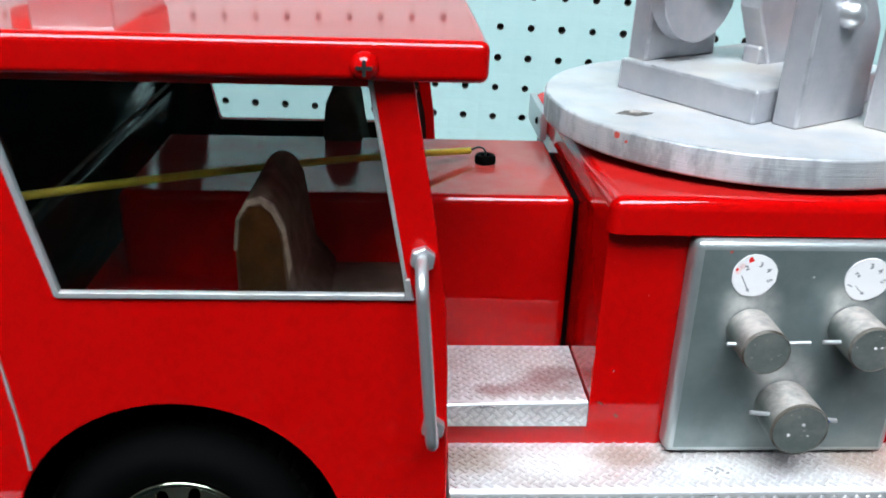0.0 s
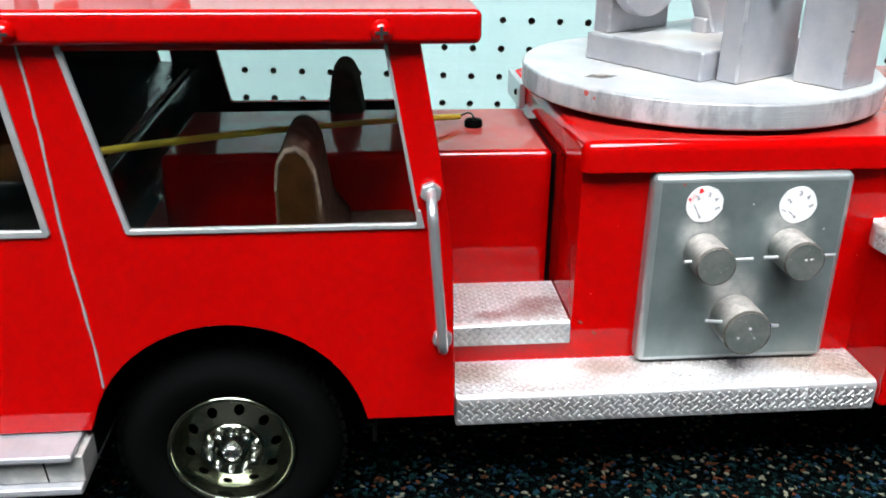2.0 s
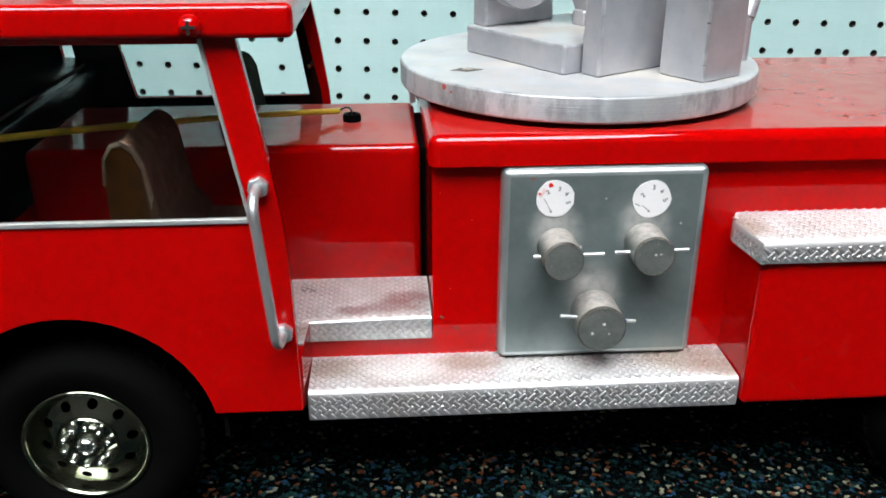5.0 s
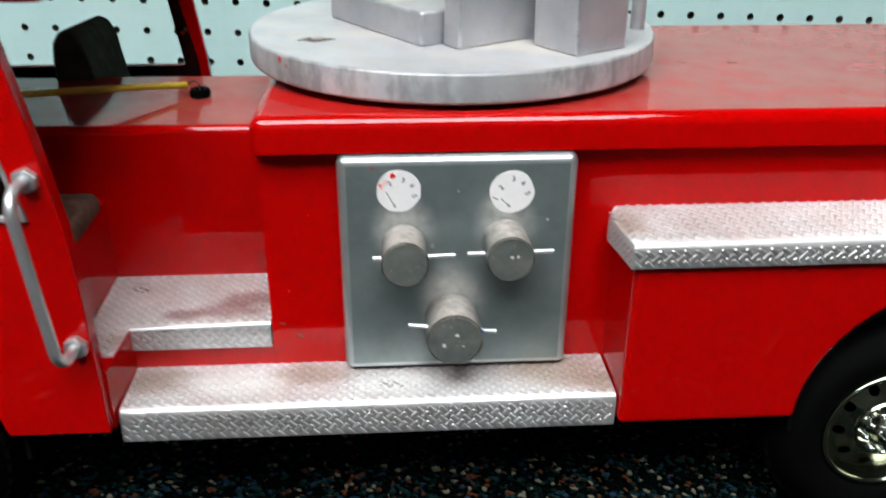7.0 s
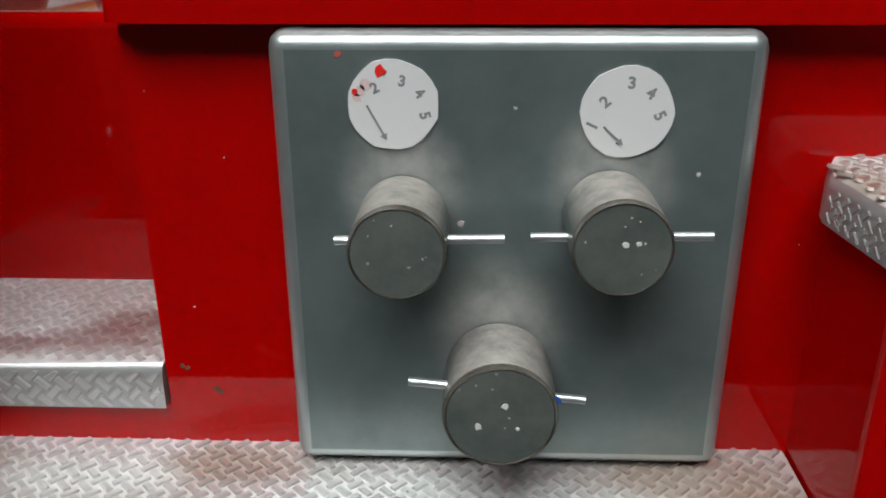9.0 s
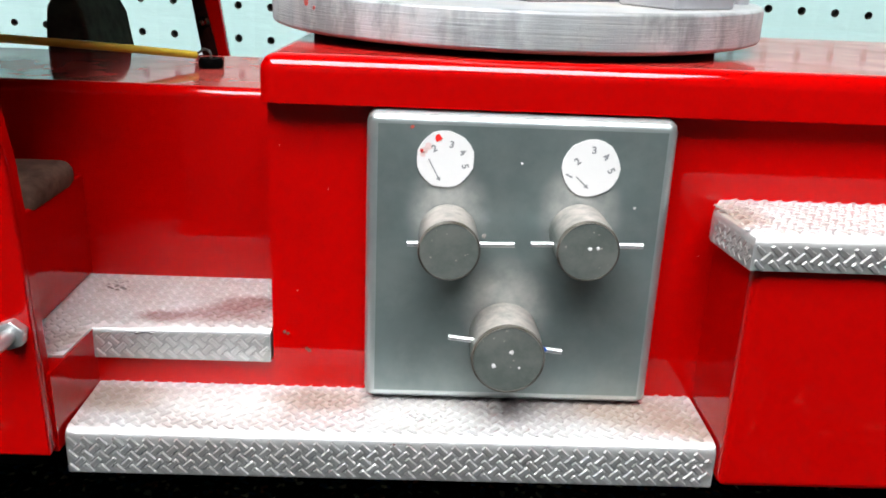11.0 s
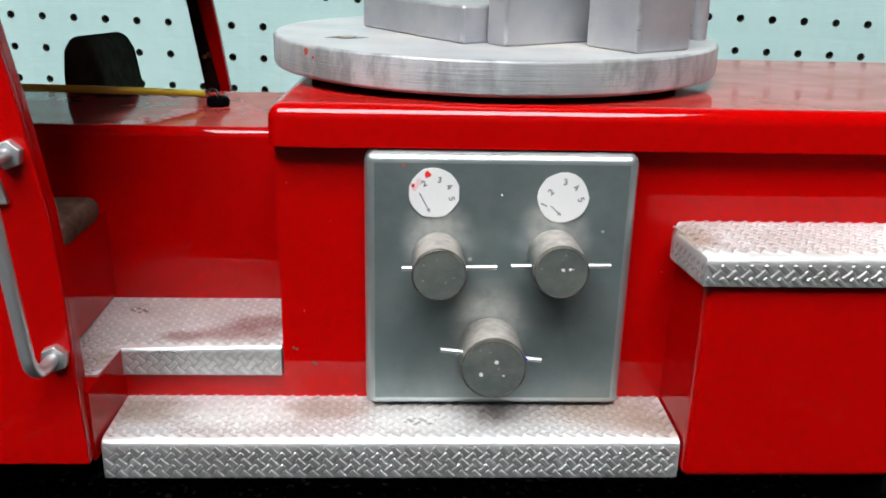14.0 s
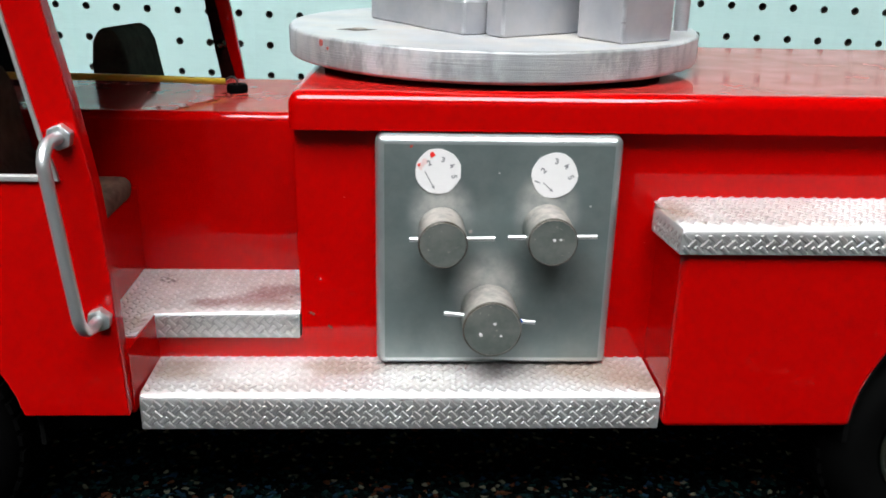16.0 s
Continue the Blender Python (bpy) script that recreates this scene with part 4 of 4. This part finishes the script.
strut = part("support_rod", turned(lathe([(0.0026, 0.0), (0.0026, 0.0150), (0.0031, 0.0156), (0.0031, 0.0172), (0.0024, 0.0180)], (0.0727, 0.0183, 0), "z", 20)), SILVER, turn, "round silver rod behind the post")
part("rod_arm", turned(rod([(0.0727, 0.0183, 0.0170), (0.0760, 0.0175, 0.0240), (0.0840, 0.0160, 0.0360)], 0.0036, 12)), SILVER, strut)
patches(SILVER_TOP, ((0.0740, 0.0330, 0.020), (0.0540, 0.0420, 0.015), (0.0115, 0.0600, 0.013)), (0.64, 0.59, 0.53), 0.65)
patches(SILVER_TOP, ((0.0360, 0.0740, 0.018),), (0.42, 0.36, 0.30), 0.55)
# worn square hole and paint spots on the turntable
scar = [(-0.0150, 0.0500), (-0.0105, 0.0545), (-0.0060, 0.0530), (-0.0015, 0.0520), (-0.0045, 0.0490), (-0.0085, 0.0470), (-0.0115, 0.0490)]
slot = part("worn_slot", plate(scar, 0.15995, 0.16012, "z"), SLOT, turn, "small dark worn slot")
part("paint_chip", plate([(-0.0100, 0.0515), (-0.0080, 0.0538), (-0.0050, 0.0528), (-0.0065, 0.0508)], 0.1600, 0.1606, "z", bevel=0.0002), KNOB_DUST, slot, "lifted pale paint chip")
for ang, z, r in ((-142.5, 0.1580, 0.0014), (-139.5, 0.1567, 0.0007)):
    a = math.radians(ang)
    c = Vector((0.0395 + 0.0731 * math.cos(a), 0.0762 + 0.0731 * math.sin(a), z))
    tdir = Vector((-math.sin(a), math.cos(a), 0))
    bm = bmesh.new()
    ring = [bm.verts.new(c + Vector((math.cos(a), math.sin(a), 0)) * 0.00012 + tdir * (r * random.uniform(.6, 1.1) * math.cos(2 * math.pi * k / 9)) + Vector((0, 0, r * .8 * math.sin(2 * math.pi * k / 9)))) for k in range(9)]
    bm.faces.new(ring)
    e = bmesh.ops.extrude_face_region(bm, geom=list(bm.faces))["geom"]
    bmesh.ops.translate(bm, verts=[g for g in e if isinstance(g, bmesh.types.BMVert)], vec=-Vector((math.cos(a), math.sin(a), 0)) * 0.0006)
    bmesh.ops.recalc_face_normals(bm, faces=bm.faces)
    part("paint_spot", bm, RED_CHIP, turn, "faded red paint chip on the turntable edge")
# Spindle widened into a black drum to fill in the shadow under the turntable.
part("spindle_gap_filler", lathe([(0.061, 0.1425), (0.061, 0.1501)], (0.0396, CY, 0), "z", 48), CHASSIS, turn)
hinge = part("lid_bracket", boxed(-0.0290, -0.0262, 0.112, 0.146, 0.1320, 0.1440, 0.0006), ALU, truck, "small silver bracket at the lid corner")
part("bracket_screw", lathe([(0.0016, -0.0291), (0.0012, -0.0299), (0.0001, -0.0301)], (0, 0.120, 0.1385), "x", 12), CHASSIS, hinge)

# roof fittings
siren = part("siren", lathe([(0.0001, -0.262), (0.0075, -0.262), (0.0082, -0.258), (0.0082, -0.203), (0.0075, -0.198), (0.0050, -0.1965), (0.0001, -0.1965)], (0, 0.004, 0.2150), "x", 28), ALU, roof, "silver cylinder siren on a short post")
part("siren_post", lathe([(0.0034, 0.1962), (0.0034, 0.2080)], (-0.2030, 0.004, 0), "z", 20), ALU, siren)
part("siren_post", lathe([(0.0034, 0.1962), (0.0034, 0.2080)], (-0.2500, 0.004, 0), "z", 20), ALU, siren)
lamp_box = part("lamp_base", boxed(-0.2050, -0.1780, 0.0600, 0.1250, 0.1990, 0.2120, 0.001), ALU, roof, "silver warning lamp base")
part("red_lens", lathe([(0.0270, 0.2118), (0.0275, 0.2200), (0.0240, 0.2330), (0.0140, 0.2400), (0.0001, 0.2415)], (-0.2000, 0.105, 0), "z", 40), RED_INK, lamp_box, "red warning lamp dome")
for dx in (-0.2010, -0.1820):
    part("lamp_foot", lathe([(0.0030, 0.1962), (0.0030, 0.1995)], (dx, 0.078, 0), "z", 16), ALU, lamp_box)

# wheels
WZ = 0.0409


def wheel(x, yf, side):
    """side: -1 for the near side. yf: the plane of the rim's outer lip."""
    s = -side
    prof = [(0.0222, .008), (0.0228, .0004), (0.0236, -.0008), (0.0262, -.0022), (0.0300, -.0032), (0.0340, -.0030), (0.0375, .0005), (0.0396, .004), (0.0404, .009), (0.0404, .020), (0.038, .026), (0.0222, .026), (0.0222, .008)]
    w = part("wheel", lathe([(r, yf + s * h) for r, h in prof], (x, 0, WZ), "y", 72, caps=False), RUBBER, truck, "black rubber tyre on a chrome wheel")
    lugs = bmesh.new()
    for k in range(44):
        a = 2 * math.pi * k / 44
        for h, off in ((yf + s * .0040, 0), (yf + s * .0145, .07)):
            c, d = math.cos(a + off), math.sin(a + off)
            v = [lugs.verts.new((x + (r * c - q * d), y, WZ + (r * d + q * c))) for y in (h, h + s * .0085) for r, q in ((.0394, -.0019), (.0409, -.0017), (.0409, .0017), (.0394, .0019))]
            for f in ((0, 1, 2, 3), (7, 6, 5, 4), (0, 4, 5, 1), (1, 5, 6, 2), (2, 6, 7, 3), (3, 7, 4, 0)):
                lugs.faces.new([v[i] for i in f])
    bmesh.ops.recalc_face_normals(lugs, faces=lugs.faces)
    part("tyre_tread", lugs, RUBBER, w)["kind"] = "stuff"
    lip = [(0.0196, .0062), (0.0200, .0030), (0.0206, .0004), (0.0212, -.0010), (0.0219, -.0014), (0.0226, -.0012), (0.0231, -.0004), (0.0232, .004), (0.0196, .0062)]
    part("rim_lip", lathe([(r, yf + s * h) for r, h in lip], (x, 0, WZ), "y", 72, caps=False), CHROME, w, "polished chrome rim")
    holes = [arc(x + .0155 * math.cos(2 * math.pi * k / 10 + .1), WZ + .0155 * math.sin(2 * math.pi * k / 10 + .1), 0.0019, 0, 330, 11) for k in range(10)]
    face = plate(arc(x, WZ, 0.0202, 0, 354, 59), yf + s * .0050, yf + s * .0058, "y", holes=holes + [arc(x, WZ, 0.0112, 0, 350, 35)])
    for v in face.verts:
        d = math.hypot(v.co.x - x, v.co.z - WZ)
        v.co.y -= s * 0.0040 * max(0, (0.0202 - d) / 0.009)
    part("rim_face", face, CHROME, w, "dished chrome wheel disc with round vent holes")
    part("rim_back", lathe([(0.0212, yf + s * .0085), (0.0001, yf + s * .0085)], (x, 0, WZ), "y", 32), BLACK, w)
    hub = [(0.0114, .0026), (0.0112, .0008), (0.0104, .0000), (0.0094, .0003), (0.0062, .0012), (0.0056, .0040), (0.0040, .0042)]
    part("hub", lathe([(r, yf + s * h) for r, h in hub], (x, 0, WZ), "y", 40, caps=False), CHROME, w, "chrome hub ring round the axle")
    nut = [(0.0040, .0046), (0.0038, .0000), (0.0031, -.0022), (0.0022, -.0027), (0.0018, -.0022), (0.0001, -.0020)]
    part("axle_nut", lathe([(r, yf + s * h) for r, h in nut], (x, 0, WZ), "y", 24, caps=False), BRIGHT, w, "pale silver axle nut")
    for k in range(10):
        a = 2 * math.pi * k / 10 + .2
        part("lug_nut", lathe([(r, yf + s * h) for r, h in ((0.0013, .0014), (0.0013, -.0014), (0.0009, -.0025), (0.0001, -.0028))], (x + .0082 * math.cos(a), 0, WZ + .0082 * math.sin(a)), "y", 8), BRIGHT, w, "small chrome lug nut")


for wx in (-0.1507, 0.1825):
    wheel(wx, -0.0170, -1)
    wheel(wx, mirror_y(-0.0170), 1)

bmp = part("front_bumper", boxed(-0.33, -0.1985, -0.0380, mirror_y(-0.038), 0.0538, 0.0562, 0.0006), SILVER, truck, "silver front bumper step with a dirty face", top=SILVER)
part("bumper_face", boxed(-0.33, -0.1962, -0.0345, mirror_y(-0.0345), 0.0436, 0.0537, 0.0005), BUMPER, bmp, "dirty silver bumper face with shade in its tone")
part("bumper_lip", boxed(-0.33, -0.1968, -0.0378, mirror_y(-0.0378), 0.0405, 0.0435, 0.0007), SILVER, bmp)
part("bumper_seam", plate([(-0.2084, 0.0440), (-0.2080, 0.0440), (-0.2088, 0.0532), (-0.2094, 0.0532)], -0.0348, -0.0340, "y"), CHASSIS, bmp, "dark seam")
